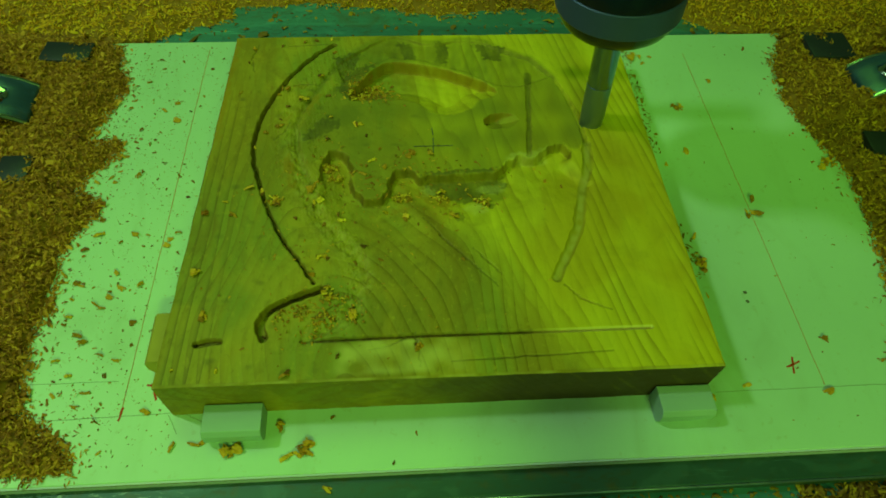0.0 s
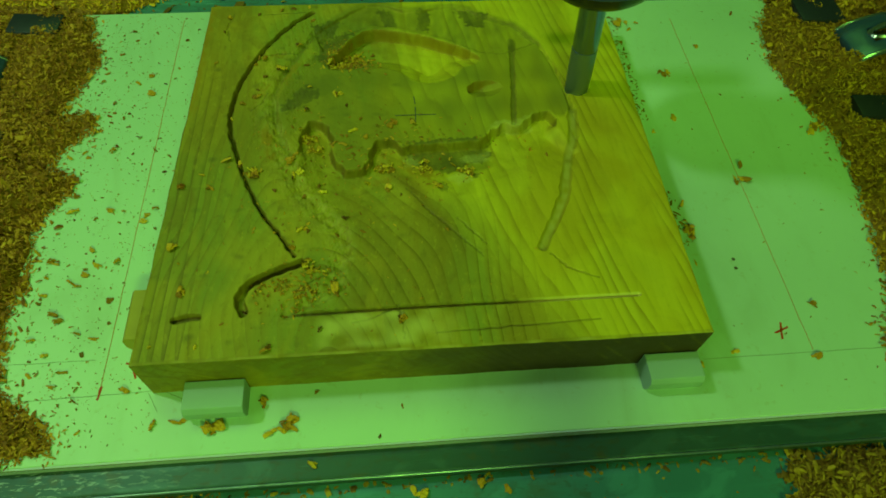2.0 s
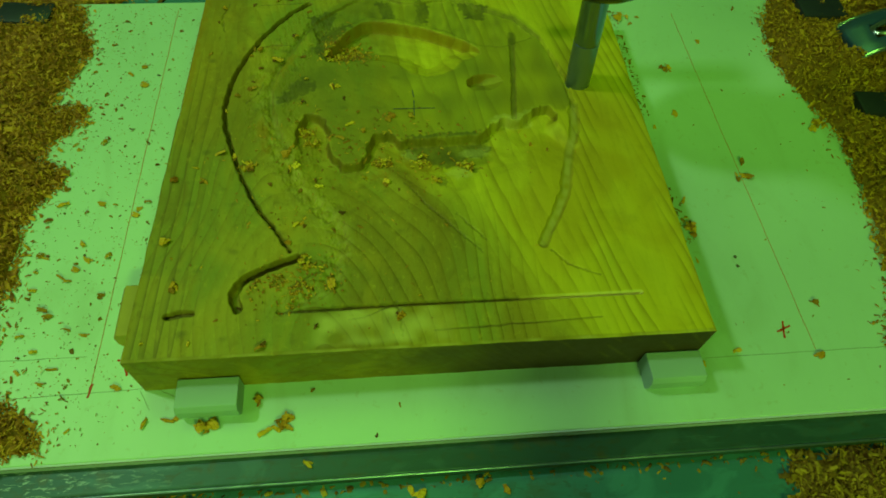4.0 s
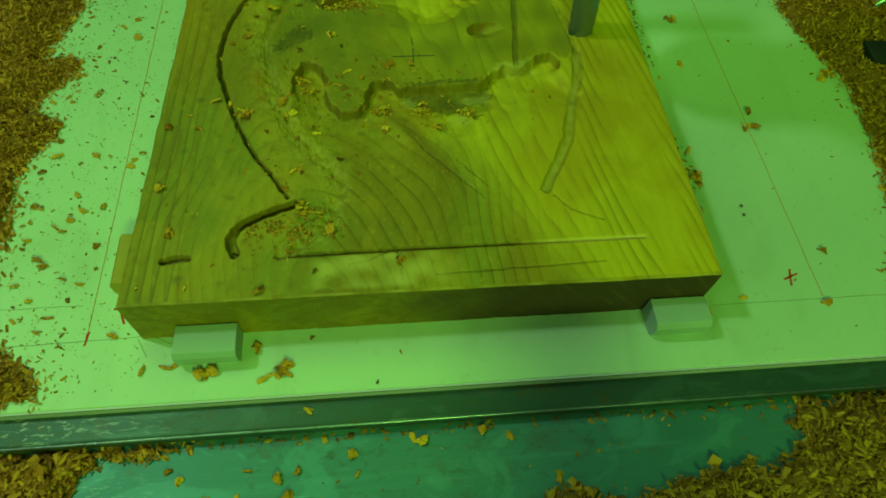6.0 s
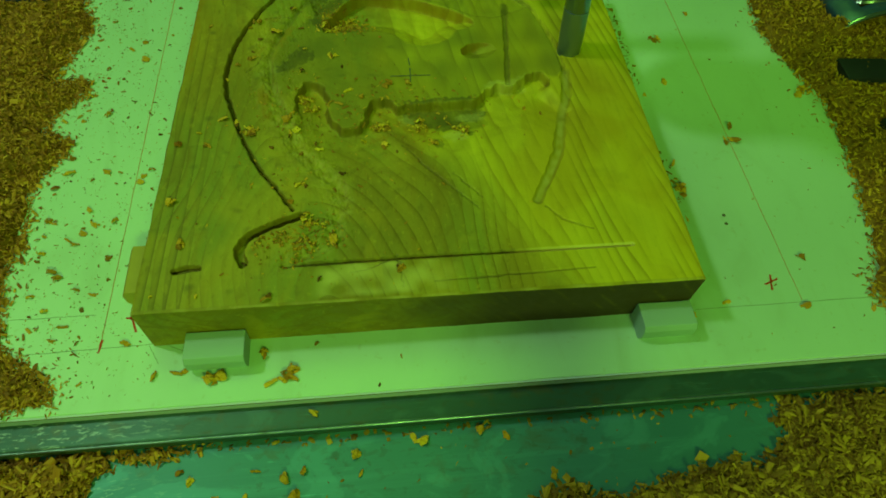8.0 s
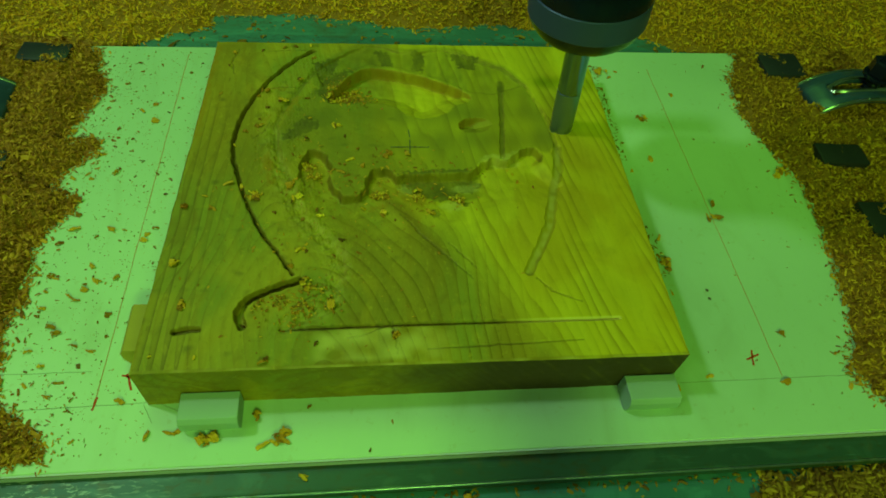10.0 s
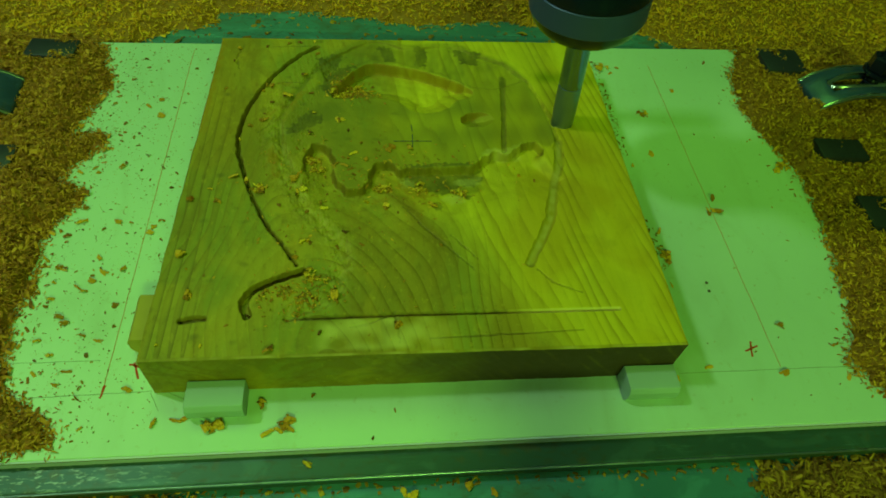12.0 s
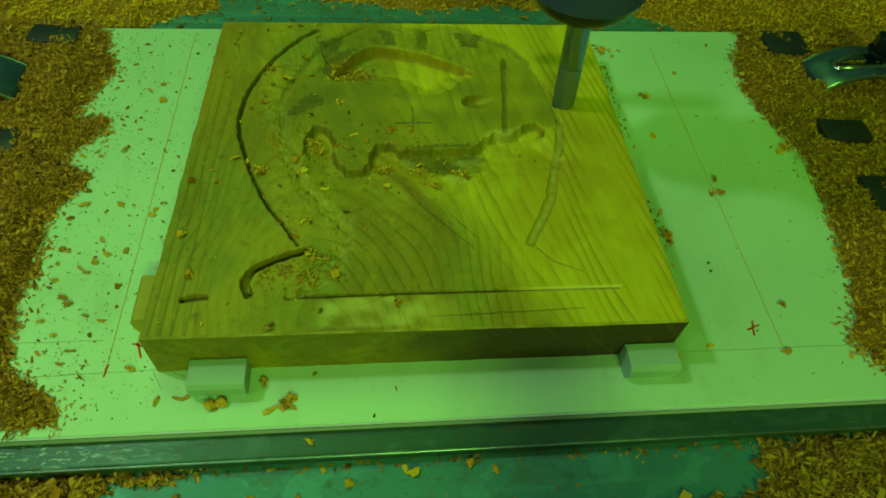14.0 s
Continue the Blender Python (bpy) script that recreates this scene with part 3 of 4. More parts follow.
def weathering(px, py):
    """Greyed tone (0 to 1): the old skin of the wood, the band under the scallops, the grooves."""
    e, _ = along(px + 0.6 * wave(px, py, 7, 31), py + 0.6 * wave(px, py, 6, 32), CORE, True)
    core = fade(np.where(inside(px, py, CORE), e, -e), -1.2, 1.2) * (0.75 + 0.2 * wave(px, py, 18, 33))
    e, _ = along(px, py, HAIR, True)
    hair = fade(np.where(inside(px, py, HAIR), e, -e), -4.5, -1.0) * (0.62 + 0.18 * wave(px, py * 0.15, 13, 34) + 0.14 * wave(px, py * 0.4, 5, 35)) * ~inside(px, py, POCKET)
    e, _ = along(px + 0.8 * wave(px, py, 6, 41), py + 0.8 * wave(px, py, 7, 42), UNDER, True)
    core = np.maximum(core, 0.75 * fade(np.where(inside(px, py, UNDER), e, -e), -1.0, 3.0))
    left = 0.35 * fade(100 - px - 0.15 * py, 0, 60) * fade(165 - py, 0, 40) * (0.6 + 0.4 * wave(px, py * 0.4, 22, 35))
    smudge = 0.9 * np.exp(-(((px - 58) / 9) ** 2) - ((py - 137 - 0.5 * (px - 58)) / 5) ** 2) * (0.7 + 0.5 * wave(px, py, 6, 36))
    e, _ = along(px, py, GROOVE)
    groove_grey = 0.55 * fade(2.8 - e, 0, 1.2)
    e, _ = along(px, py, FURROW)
    groove_grey = np.maximum(groove_grey, 1.0 * fade(1.6 - e, 0, 0.8))
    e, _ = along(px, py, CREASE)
    groove_grey = np.maximum(groove_grey, 0.8 * fade(2.6 - e, 0, 2.0) * (0.6 + 0.5 * wave(px, py, 9, 38)))
    return np.clip(np.maximum(np.maximum(core, hair), np.maximum(left, groove_grey)) + smudge, 0, 1)


def soil_and_shade(px, py):
    """Dark tone (0 to 1): shade painted into slots and cracks, dirt along the furrow and the crown."""
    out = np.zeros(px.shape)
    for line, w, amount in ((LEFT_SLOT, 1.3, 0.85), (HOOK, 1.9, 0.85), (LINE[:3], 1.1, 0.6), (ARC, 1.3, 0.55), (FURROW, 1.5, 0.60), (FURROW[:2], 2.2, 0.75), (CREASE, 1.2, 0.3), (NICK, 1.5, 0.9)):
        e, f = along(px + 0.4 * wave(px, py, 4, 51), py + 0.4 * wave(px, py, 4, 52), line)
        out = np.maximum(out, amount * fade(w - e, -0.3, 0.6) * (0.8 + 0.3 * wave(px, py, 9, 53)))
    for crack in CRACKS:
        e, f = along(px + 0.5 * wave(px, py, 3, 12), py, crack)
        out = np.maximum(out, 0.6 * fade(0.5 - e, -0.1, 0.4))
    e, _ = along(px, py, HAIR, True)
    hair = fade(np.where(inside(px, py, HAIR), e, -e), -0.3, 2.5)
    out = np.maximum(out, hair * 0.7 * np.clip(0.6 * wave(px, py * 0.12, 10, 54) + 0.5 * wave(px, py * 0.5, 19, 58) - 0.05, 0, 1))
    out = np.maximum(out, 0.6 * np.exp(-(((px - 57) / 8) ** 2) - ((py - 138 - 0.6 * (px - 57)) / 4.5) ** 2) * np.clip(0.7 + 0.6 * wave(px, py, 5, 55), 0, 1))
    out = np.maximum(out, 0.55 * np.clip(wave(px, py, 8, 56) * wave(px, py, 19, 57) - 0.2, 0, 1) * fade(125 - px, 0, 40))
    out = np.maximum(out, 0.95 * spots(px, py, DARK_SPOTS, 1.1, 61, 1.4))
    return np.clip(out, 0, 1)


PALE_SPOTS = (((103, 98), (107, 101), (112, 97), (109, 92), (104, 92)), ((121, 83), (126, 87), (134, 87), (134, 80), (127, 78)), ((129, 95), (132, 99.5), (145, 101), (143, 94), (137, 92)), ((145, 113), (151, 117), (159, 117), (168, 121), (167, 112), (145, 110.5)))
DARK_SPOTS = (((104, 101), (118, 102), (143, 103), (146, 100), (140, 93), (133, 95), (131, 88), (122, 86), (114, 92), (108, 93)), ((103, 103), (115, 105.5), (133, 106.5), (145, 107.5), (144, 102), (131, 98.5), (130, 89), (122, 86.5), (121, 92), (120, 99), (104, 101.5)), ((118, 81.5), (124, 79), (122, 74), (119, 74.5)), ((133, 86), (138, 86), (137, 82.5), (134, 83)), ((47, 123), (53, 129), (55, 141), (64, 142), (65, 136), (58, 130)),
              ((136.0, 205.0), (156.0, 198.0), (151.0, 187.0), (143.0, 189.0)), ((116.0, 204.0), (124.0, 202.0), (122.0, 185.0), (115.0, 186.0)), ((94.0, 204.0), (103.0, 202.0), (106.0, 187.0), (98.0, 188.0)), ((59.0, 189.0), (76.0, 196.0), (71.0, 182.0), (65.0, 174.0)), ((62.0, 163.0), (65.0, 175.0), (75.0, 185.0), (84.0, 185.0), (75.0, 172.0), (69.0, 154.0)), ((45.0, 126.0), (53.0, 140.0), (61.0, 146.0), (60.0, 136.0), (52.0, 127.0)))
RUDDY_SPOTS = (((100, 102), (101, 94), (106, 87), (114, 82), (119, 85), (116, 94), (110, 91)), ((32, 138), (38, 146), (42, 146), (39, 138)), ((38, 164), (41, 168), (48, 168), (47, 164)), ((37, 112), (41, 121), (45, 112), (46, 94), (42, 95)), ((46, 148), (51, 160), (56, 160), (49, 144)), ((88, 84), (92, 88), (99, 86), (96, 80)), ((1, 140), (5, 205), (9, 205), (7, 120)))


def spots(px, py, shapes, soft, seed, edge=0.9):
    """Blotches with ragged outlines (0 to 1)."""
    out = np.zeros(px.shape)
    qx, qy = px + edge * wave(px, py, 5, seed), py + edge * wave(px, py, 4, seed + 1)
    for shape in shapes:
        e, _ = along(qx, qy, shape, True)
        out = np.maximum(out, fade(np.where(inside(qx, qy, shape), e, -e), -0.4 * soft, soft))
    return out * np.clip(0.78 + 0.22 * wave(px, py, 11, seed + 2) + 0.12 * wave(px, py, 2.3, seed + 3), 0, 1)


def worn_fibres_and_shine(px, py):
    """Pale bruised wood: the ribbed ribbon at the neck, a strip beside the long line; painted shine on the front arris
    and the line's end.
    """
    e, f = along(px + 0.8 * wave(px, py, 6, 91), py + 0.8 * wave(px, py, 5, 92), NECK)
    rib = 0.55 + 0.45 * np.sin(f * 95 + 2.0 * wave(px, py, 9, 93))
    out = 0.20 * np.exp(-(((e - 2.5) / 2.2) ** 2)) * rib
    arris = fade(1.1 - py, -0.2, 0.5) * np.clip(0.45 + 0.7 * wave(px, py * 0.2, 14, 94), 0, 1)
    strip = 0.62 * fade(py, 1.2, 4) * fade(17.5 - py, 0, 2) * fade(px, 64, 72) * fade(128 - px, 0, 30) * np.clip(0.6 + 0.6 * wave(px, py, 12, 95), 0, 1)
    # reflection in the line's right end, painted as pale colour
    e, f = along(px, py, LINE)
    end = 0.95 * fade(1.0 - e, -0.2, 0.4) * fade(f, 0.62, 0.85)
    return np.maximum(np.maximum(np.maximum(out, 0.35 * arris), strip), end)


def block_point(u, v):
    (ax, ay), (bx, by), (cx, cy), (ex, ey) = CORNERS
    x = (1 - v) * ((1 - u) * ax + u * bx) + v * ((1 - u) * ex + u * cx)
    y = (1 - v) * ((1 - u) * ay + u * by) + v * ((1 - u) * ey + u * cy)
    return x, y


def wood_block():
    nu, nv = 601, 566
    u, v = np.meshgrid(np.linspace(0, 1, nu), np.linspace(0, 1, nv))
    px, py = block_point(u, v)
    # slightly rough sawn sides
    rough = 0.25 * wave(px, py, 40, 9) + 0.12 * wave(px, py, 11, 10)
    px = px + np.where(u < 0.002, rough, 0) + np.where(u > 0.998, rough, 0)
    py = py + np.where(v < 0.002, 0.6 * rough, 0) + np.where(v > 0.998, rough, 0)
    dep = carving(px, py)
    rim = np.minimum(np.minimum(u, 1 - u) * 220, np.minimum(v, 1 - v) * 208)
    dep = dep + 0.35 * (1 - fade(rim, 0, 0.9))
    verts = np.stack([px / 1000, py / 1000, T - dep / 1000], -1).reshape(-1, 3)
    i = np.arange(nu * nv).reshape(nv, nu)
    quads = np.stack([i[:-1, :-1], i[:-1, 1:], i[1:, 1:], i[1:, :-1]], -1).reshape(-1, 4)
    loop = np.concatenate([i[0, :], i[1:, -1], i[-1, -2::-1], i[-2:0:-1, 0]])
    m = len(loop)
    base = len(verts)
    top = verts[loop]
    low = top.copy()
    low[:, 2] = 0.0
    verts = np.concatenate([verts, top, low])
    a = base + np.arange(m)
    b = base + (np.arange(m) + 1) % m
    side = np.stack([a, a + m, b + m, b], -1)
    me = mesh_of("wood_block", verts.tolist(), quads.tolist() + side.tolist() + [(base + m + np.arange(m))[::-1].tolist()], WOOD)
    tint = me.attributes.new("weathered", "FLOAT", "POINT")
    # steep walls: brown scorched cut, with the shade on them painted in too
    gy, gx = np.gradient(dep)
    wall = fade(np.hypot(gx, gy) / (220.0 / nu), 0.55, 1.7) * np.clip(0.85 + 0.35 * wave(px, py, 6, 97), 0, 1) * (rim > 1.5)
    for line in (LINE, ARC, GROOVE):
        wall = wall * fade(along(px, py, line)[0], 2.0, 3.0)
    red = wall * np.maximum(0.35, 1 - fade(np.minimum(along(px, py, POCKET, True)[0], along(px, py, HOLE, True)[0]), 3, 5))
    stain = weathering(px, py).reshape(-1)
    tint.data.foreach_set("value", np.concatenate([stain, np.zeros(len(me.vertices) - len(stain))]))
    soil_shade = me.attributes.new("soiled_and_shaded", "FLOAT", "POINT")
    dirt_and_shade = np.maximum(soil_and_shade(px, py), 0.88 * (wall - 0.45 * red)).reshape(-1)
    soil_shade.data.foreach_set("value", np.concatenate([dirt_and_shade, np.zeros(len(me.vertices) - len(dirt_and_shade))]))
    for name, values in (("bleached_and_shine", np.maximum(0.5 * spots(px, py, PALE_SPOTS, 2.0, 71), np.maximum(0.38 * fade(1.7 - along(px, py, GROOVE)[0], -0.4, 1.2) * np.clip(0.7 + 0.6 * wave(px, py, 8, 75), 0, 1), worn_fibres_and_shine(px, py)))), ("ruddy", np.maximum(spots(px, py, RUDDY_SPOTS, 2.2, 81, 1.6), 0.9 * red))):
        values = values.reshape(-1)
        me.attributes.new(name, "FLOAT", "POINT").data.foreach_set("value", np.concatenate([values, np.zeros(len(me.vertices) - len(values))]))
    flags = np.zeros(len(me.polygons), bool)
    flags[: len(quads)] = True
    me.polygons.foreach_set("use_smooth", flags)
    return new("wood_block", me)


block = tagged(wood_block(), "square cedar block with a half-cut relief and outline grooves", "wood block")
SURF = T + 0.00004
for a, b in (((101, 121.4), (120.5, 121.6)), ((110.6, 134), (110.9, 129)), ((110.9, 127), (110.5, 117))):
    n = 8
    pts = [((a[0] + (b[0] - a[0]) * k / n) / 1000, (a[1] + (b[1] - a[1]) * k / n) / 1000) for k in range(n + 1)]
    part("pencil_cross_stroke", ribbon(pts, 0.0005, SURF + 0.00012), PENCIL, block, "dark pencil stroke of a centre cross")


# ---- stop blocks ----
def stop_block(length, material):
    sec = ((0.0, 0.0), (-0.0112, 0.0), (-0.0128, 0.0036), (-0.0128, 0.0085), (-0.0112, 0.0108), (-0.0004, 0.0108), (0.0, 0.0104))
    bm = bmesh.new()
    rings = [[bm.verts.new((x, y, z)) for y, z in sec] for x in (-length / 2, length / 2)]
    bm.faces.new(rings[0])
    bm.faces.new(rings[1][::-1])
    for i in range(len(sec)):
        j = (i + 1) % len(sec)
        bm.faces.new((rings[0][i], rings[1][i], rings[1][j], rings[0][j]))
    bmesh.ops.bevel(bm, geom=bm.edges[:], offset=0.0003, segments=2, profile=0.5, affect="EDGES")
    return part("stop_block", bm, material)


for x, y, rz in ((26.2, -0.4, 0), (208.3, -0.4, 0), (0.3, 30, -90)):
    wooden = rz != 0
    ob = stop_block(0.0225, STOPWOOD if wooden else PLASTIC)
    ob.matrix_world = pose(x / 1000, y / 1000, 0.0, 0, 0, rz)
    tagged(ob, "tan wooden stop resting against the carved block" if wooden else "pale grey plastic stop resting against the carved block", "stop", "stop blocks round the wooden block")

# ---- spindle with its milling cutter ----
SX, SY = 0.1935, 0.138
spindle = thing("milling_spindle", SX, SY, T - 0.003, "black collet chuck holding a steel milling cutter", "milling spindle")
spindle.matrix_world = pose(SX, SY, T - 0.003, 0, -4, 0)
z0 = T - 0.003
part("cutter_shank", lathe(((0.0058, 0.028), (0.006, 0.0285), (0.006, 0.066)), 40), SHANK, spindle, "shiny steel shank", True)


def cutter_tip():
    """The matt ground lower end, with two spiral flutes that run out upwards."""
    bm = bmesh.new()
    rings, sides = [], 40
    for k in range(33):
        z = k / 32 * 0.0282
        r0 = 0.00605 * min(1.0, 0.86 + z / 0.009)
        deep = 0.12 * max(0.0, 1 - z / 0.010)
        ring = []
        for i in range(sides):
            a = 2 * math.pi * i / sides
            cut = 0.5 + 0.5 * math.cos(2 * (a - z * 150))
            r = r0 * (1 - deep * (1 - cut**0.6))
            ring.append(bm.verts.new((r * math.cos(a), r * math.sin(a), z)))
        rings.append(ring)
    for a, b in zip(rings, rings[1:]):
        for i in range(sides):
            j = (i + 1) % sides
            bm.faces.new((a[i], a[j], b[j], b[i]))
    bm.faces.new(rings[0][::-1])
    bm.faces.new(rings[-1])
    return bm


part("cutter_tip", cutter_tip(), TIP, spindle, "matt grey fluted cutting end", True)
CB = 0.087 - z0
body = part("chuck_body", lathe(((0.0266, CB + 0.0207), (0.0270, CB + 0.0212), (0.0272, CB + 0.0355), (0.0268, CB + 0.0362), (0.0268, CB + 0.0368), (0.0272, CB + 0.0374), (0.0272, CB + 0.0388), (0.0267, CB + 0.0396), (0.0267, CB + 0.0404), (0.0273, CB + 0.0412), (0.0272, CB + 0.0440), (0.0262, CB + 0.0468), (0.0254, CB + 0.0476)), 96), BLACK, spindle, "glossy black chuck body", True)
part("collet_lip", lathe(((0.0075, CB + 0.001), (0.0190, CB), (0.0215, CB + 0.0006), (0.0238, CB + 0.0028), (0.0256, CB + 0.0060), (0.0268, CB + 0.0090)), 96), BLACK, body, "black rounded lip", True)
part("collar", lathe(((0.0268, CB + 0.0090), (0.0271, CB + 0.0094), (0.0272, CB + 0.0203), (0.0268, CB + 0.0207)), 96), BAND, body, "matt grey collar", True)
for k in range(3):
    zb = CB + 0.0480 + k * 0.0082
    part("ground_ring", lathe(((0.0244, zb), (0.0251, zb + 0.0006), (0.0251, zb + 0.0066), (0.0244, zb + 0.0072)), 96), CHROME, spindle, "bright ground steel ring", True)
part("ring_core", lathe(((0.0236, CB + 0.0476), (0.0236, CB + 0.074)), 64), BLACK, spindle)
# the unseen upper housing is made wide to shade the sheet's right side
part("spindle_nose", lathe(((0.026, CB + 0.074), (0.030, CB + 0.078), (0.030, CB + 0.098), (0.040, CB + 0.102), (0.042, CB + 0.105), (0.042, CB + 0.33), (0.040, CB + 0.335)), 64), BLACK, spindle, "dark spindle housing, widened out of view for its shadow", True)

bm = lathe(((0.0030, CB - 0.002), (0.0042, CB), (0.0042, CB + 0.055), (0.0052, CB + 0.056), (0.0052, CB + 0.07)), 24)
bmesh.ops.rotate(bm, verts=bm.verts, cent=(0, 0, CB), matrix=Matrix.Rotation(radians(8), 3, "Y"))
bmesh.ops.translate(bm, verts=bm.verts, vec=(-0.045, 0.040, 0))
nozzle = part("air_nozzle", bm, BLOCK, spindle, "dark steel air nozzle", True)
part("nozzle_bracket", box(-0.045, 0.030, CB + 0.060, -0.012, 0.046, CB + 0.066, 0.001), BLOCK, nozzle)


# ---- unseen arm added to shade the front of the table ----
def unseen_shade_arm(x, y, z, reach, half):
    """A round foot, a post and a flat bar clamped to it, reaching away from the post."""
    arm = thing("unseen_shade_arm", x, y, TABLE_Z, "unseen dark steel arm added to shade the table's front", "support arm")
    part("foot", lathe(((0.030, 0.0), (0.032, 0.002), (0.032, 0.012), (0.014, 0.018), (0.012, 0.020)), 40), CASTIRON, arm, "painted round foot", True)
    part("post", lathe(((0.011, 0.018), (0.011, z + 0.020), (0.010, z + 0.022)), 32), BLOCK, arm, "dark steel post", True)
    grip = part("arm_clamp", box(-0.022, -0.022, z - 0.016, 0.022, 0.022, z + 0.016, 0.003), CASTIRON, arm, "square arm clamp", True)
    bm = lathe(((0.006, 0.022), (0.007, 0.024), (0.007, 0.036), (0.005, 0.038)), 12)
    bmesh.ops.rotate(bm, verts=bm.verts, cent=(0, 0, 0), matrix=Matrix.Rotation(radians(90), 3, "Y"))
    bmesh.ops.translate(bm, verts=bm.verts, vec=(0, 0, z))
    part("locking_knob", bm, BLACK, grip, "black locking knob", True)
    part("arm_bar", box(-half, 0.020, z - 0.006, half, reach, z + 0.006, 0.002), BLOCK, arm, "flat dark steel bar", True)


# out of view; its bar throws the dark band across the front
unseen_shade_arm(0.170, -0.275, 0.112, 0.146, 0.019)


# ---- strap clamps ----
def strap_clamp(x, y, z, rz, label, studded):
    c = thing("strap_clamp", x, y, z, label, "strap clamp", "strap clamps beside the sheet")
    bm = bmesh.new()
    n, hw, th = 14, 0.0145, 0.0042
    rows = []
    for k in range(n + 1):
        s = k / n
        px = s * 0.082
        pz = 0.0110 * math.sin(math.pi * min(1.0, (s * 0.98) ** 0.75)) ** 1.1
        gap = 0.0052 if 0.12 < s < 0.66 else 0.0
        rows.append((px, pz, gap))
    grid = []
    for px, pz, gap in rows:
        ring = []
        for yy in (-hw, -0.0052, 0.0052, hw):
            ring.append((bm.verts.new((px, yy, pz)), bm.verts.new((px, yy, pz + th))))
        grid.append(ring)
    solid = [[True, not (a[2] > 0 and b[2] > 0), True] for a, b in zip(rows, rows[1:])]
    for k in range(n):
        for j in range(3):
            if not solid[k][j]:
                continue
            a, b, c2, d = grid[k][j], grid[k + 1][j], grid[k + 1][j + 1], grid[k][j + 1]
            bm.faces.new((a[1], b[1], c2[1], d[1]))
            bm.faces.new((a[0], d[0], c2[0], b[0]))
            for p, q, cond in ((a, b, j == 0 or not solid[k][j - 1]), (c2, d, j == 2 or not solid[k][j + 1]), (d, a, k == 0 or not solid[k - 1][j]), (b, c2, k == n - 1 or not solid[k + 1][j])):
                if cond:
                    bm.faces.new((p[0], q[0], q[1], p[1]))
    bmesh.ops.recalc_face_normals(bm, faces=bm.faces)
    sharp = [e for e in bm.edges if len(e.link_faces) == 2 and e.calc_face_angle(0) > 0.9]
    bmesh.ops.bevel(bm, geom=sharp, offset=0.0012, segments=2, profile=0.5, affect="EDGES")
    part("strap", bm, CLAMP, c, "arched bright zinc-plated strap", True)
    ring = []
    for k in range(24):
        a = 2 * math.pi * k / 24
        ring.append((0.032 + 0.021 * math.cos(a), 0.0062 * math.sin(a)))
    bm = bmesh.new()
    loops = []
    for (ax, ay) in ring:
        sxx = ax / 0.082
        hz = 0.0110 * math.sin(math.pi * min(1.0, (sxx * 0.98) ** 0.75)) ** 1.1 + th
        loops.append([bm.verts.new((ax + 0.0013 * math.cos(b) * (ax - 0.032) / 0.021, ay + 0.0013 * math.cos(b) * (1 if ay > 0 else -1), hz + 0.0013 * math.sin(b))) for b in (0, 1.05, 2.09, 3.14, 4.19, 5.24)])
    for k in range(24):
        p, q = loops[k], loops[(k + 1) % 24]
        for i in range(6):
            bm.faces.new((p[i], q[i], q[(i + 1) % 6], p[(i + 1) % 6]))
    part("slot_rim", bm, CHROME, c, "bright raised rim round the slot", True)
    # chrome rails added along both sides to give the strap's edge highlights
    for yy in (-hw, hw):
        bm = bmesh.new()
        loops = [[bm.verts.new((px + 0.0, yy + 0.0012 * math.cos(b), pz + th * 0.8 + 0.0014 * math.sin(b))) for b in (0, 1.05, 2.09, 3.14, 4.19, 5.24)] for px, pz, gap in rows]
        for p, q in zip(loops, loops[1:]):
            for i in range(6):
                bm.faces.new((p[i], q[i], q[(i + 1) % 6], p[(i + 1) % 6]))
        bm.faces.new(loops[0])
        bm.faces.new(loops[-1][::-1])
        part("edge_glint_rail", bm, CHROME, c, "bright rail added for the glint along the edge", True)
    sx = 0.039
    if not studded:
        c.matrix_world = pose(x, y, z, 0, 0, rz)
        return c
    prof = [(0.0040, -0.012)]
    for k in range(44):
        prof.append((0.0043 if k % 2 else 0.0049, -0.010 + k * 0.0013))
    prof.append((0.0038, 0.049))
    bm = lathe(prof, 20)
    bmesh.ops.translate(bm, verts=bm.verts, vec=(sx, 0, 0))
    stud = part("stud", bm, BLACK, c, "black threaded stud", True)
    bm = lathe(((0.009, 0.0205), (0.0095, 0.0208), (0.0095, 0.0225), (0.009, 0.0228)), 32)
    bmesh.ops.translate(bm, verts=bm.verts, vec=(sx, 0, 0))
    part("washer", bm, BLACK, stud, smooth=True)
    bm = lathe(((0.0078, 0.0228), (0.0085, 0.0235), (0.0085, 0.0315), (0.0072, 0.0325)), 6)
    bmesh.ops.translate(bm, verts=bm.verts, vec=(sx, 0, 0))
    part("nut", bm, BLACK, stud, "black hexagon nut")
    c.matrix_world = pose(x, y, z, 0, 0, rz)
    return c


strap_clamp(0.375, 0.190, 0.0045, 3, "arched steel strap clamp with a black stud, among shavings", True)
strap_clamp(-0.102, 0.175, 0.0045, 184, "arched steel strap clamp with an open slot, among shavings", True)

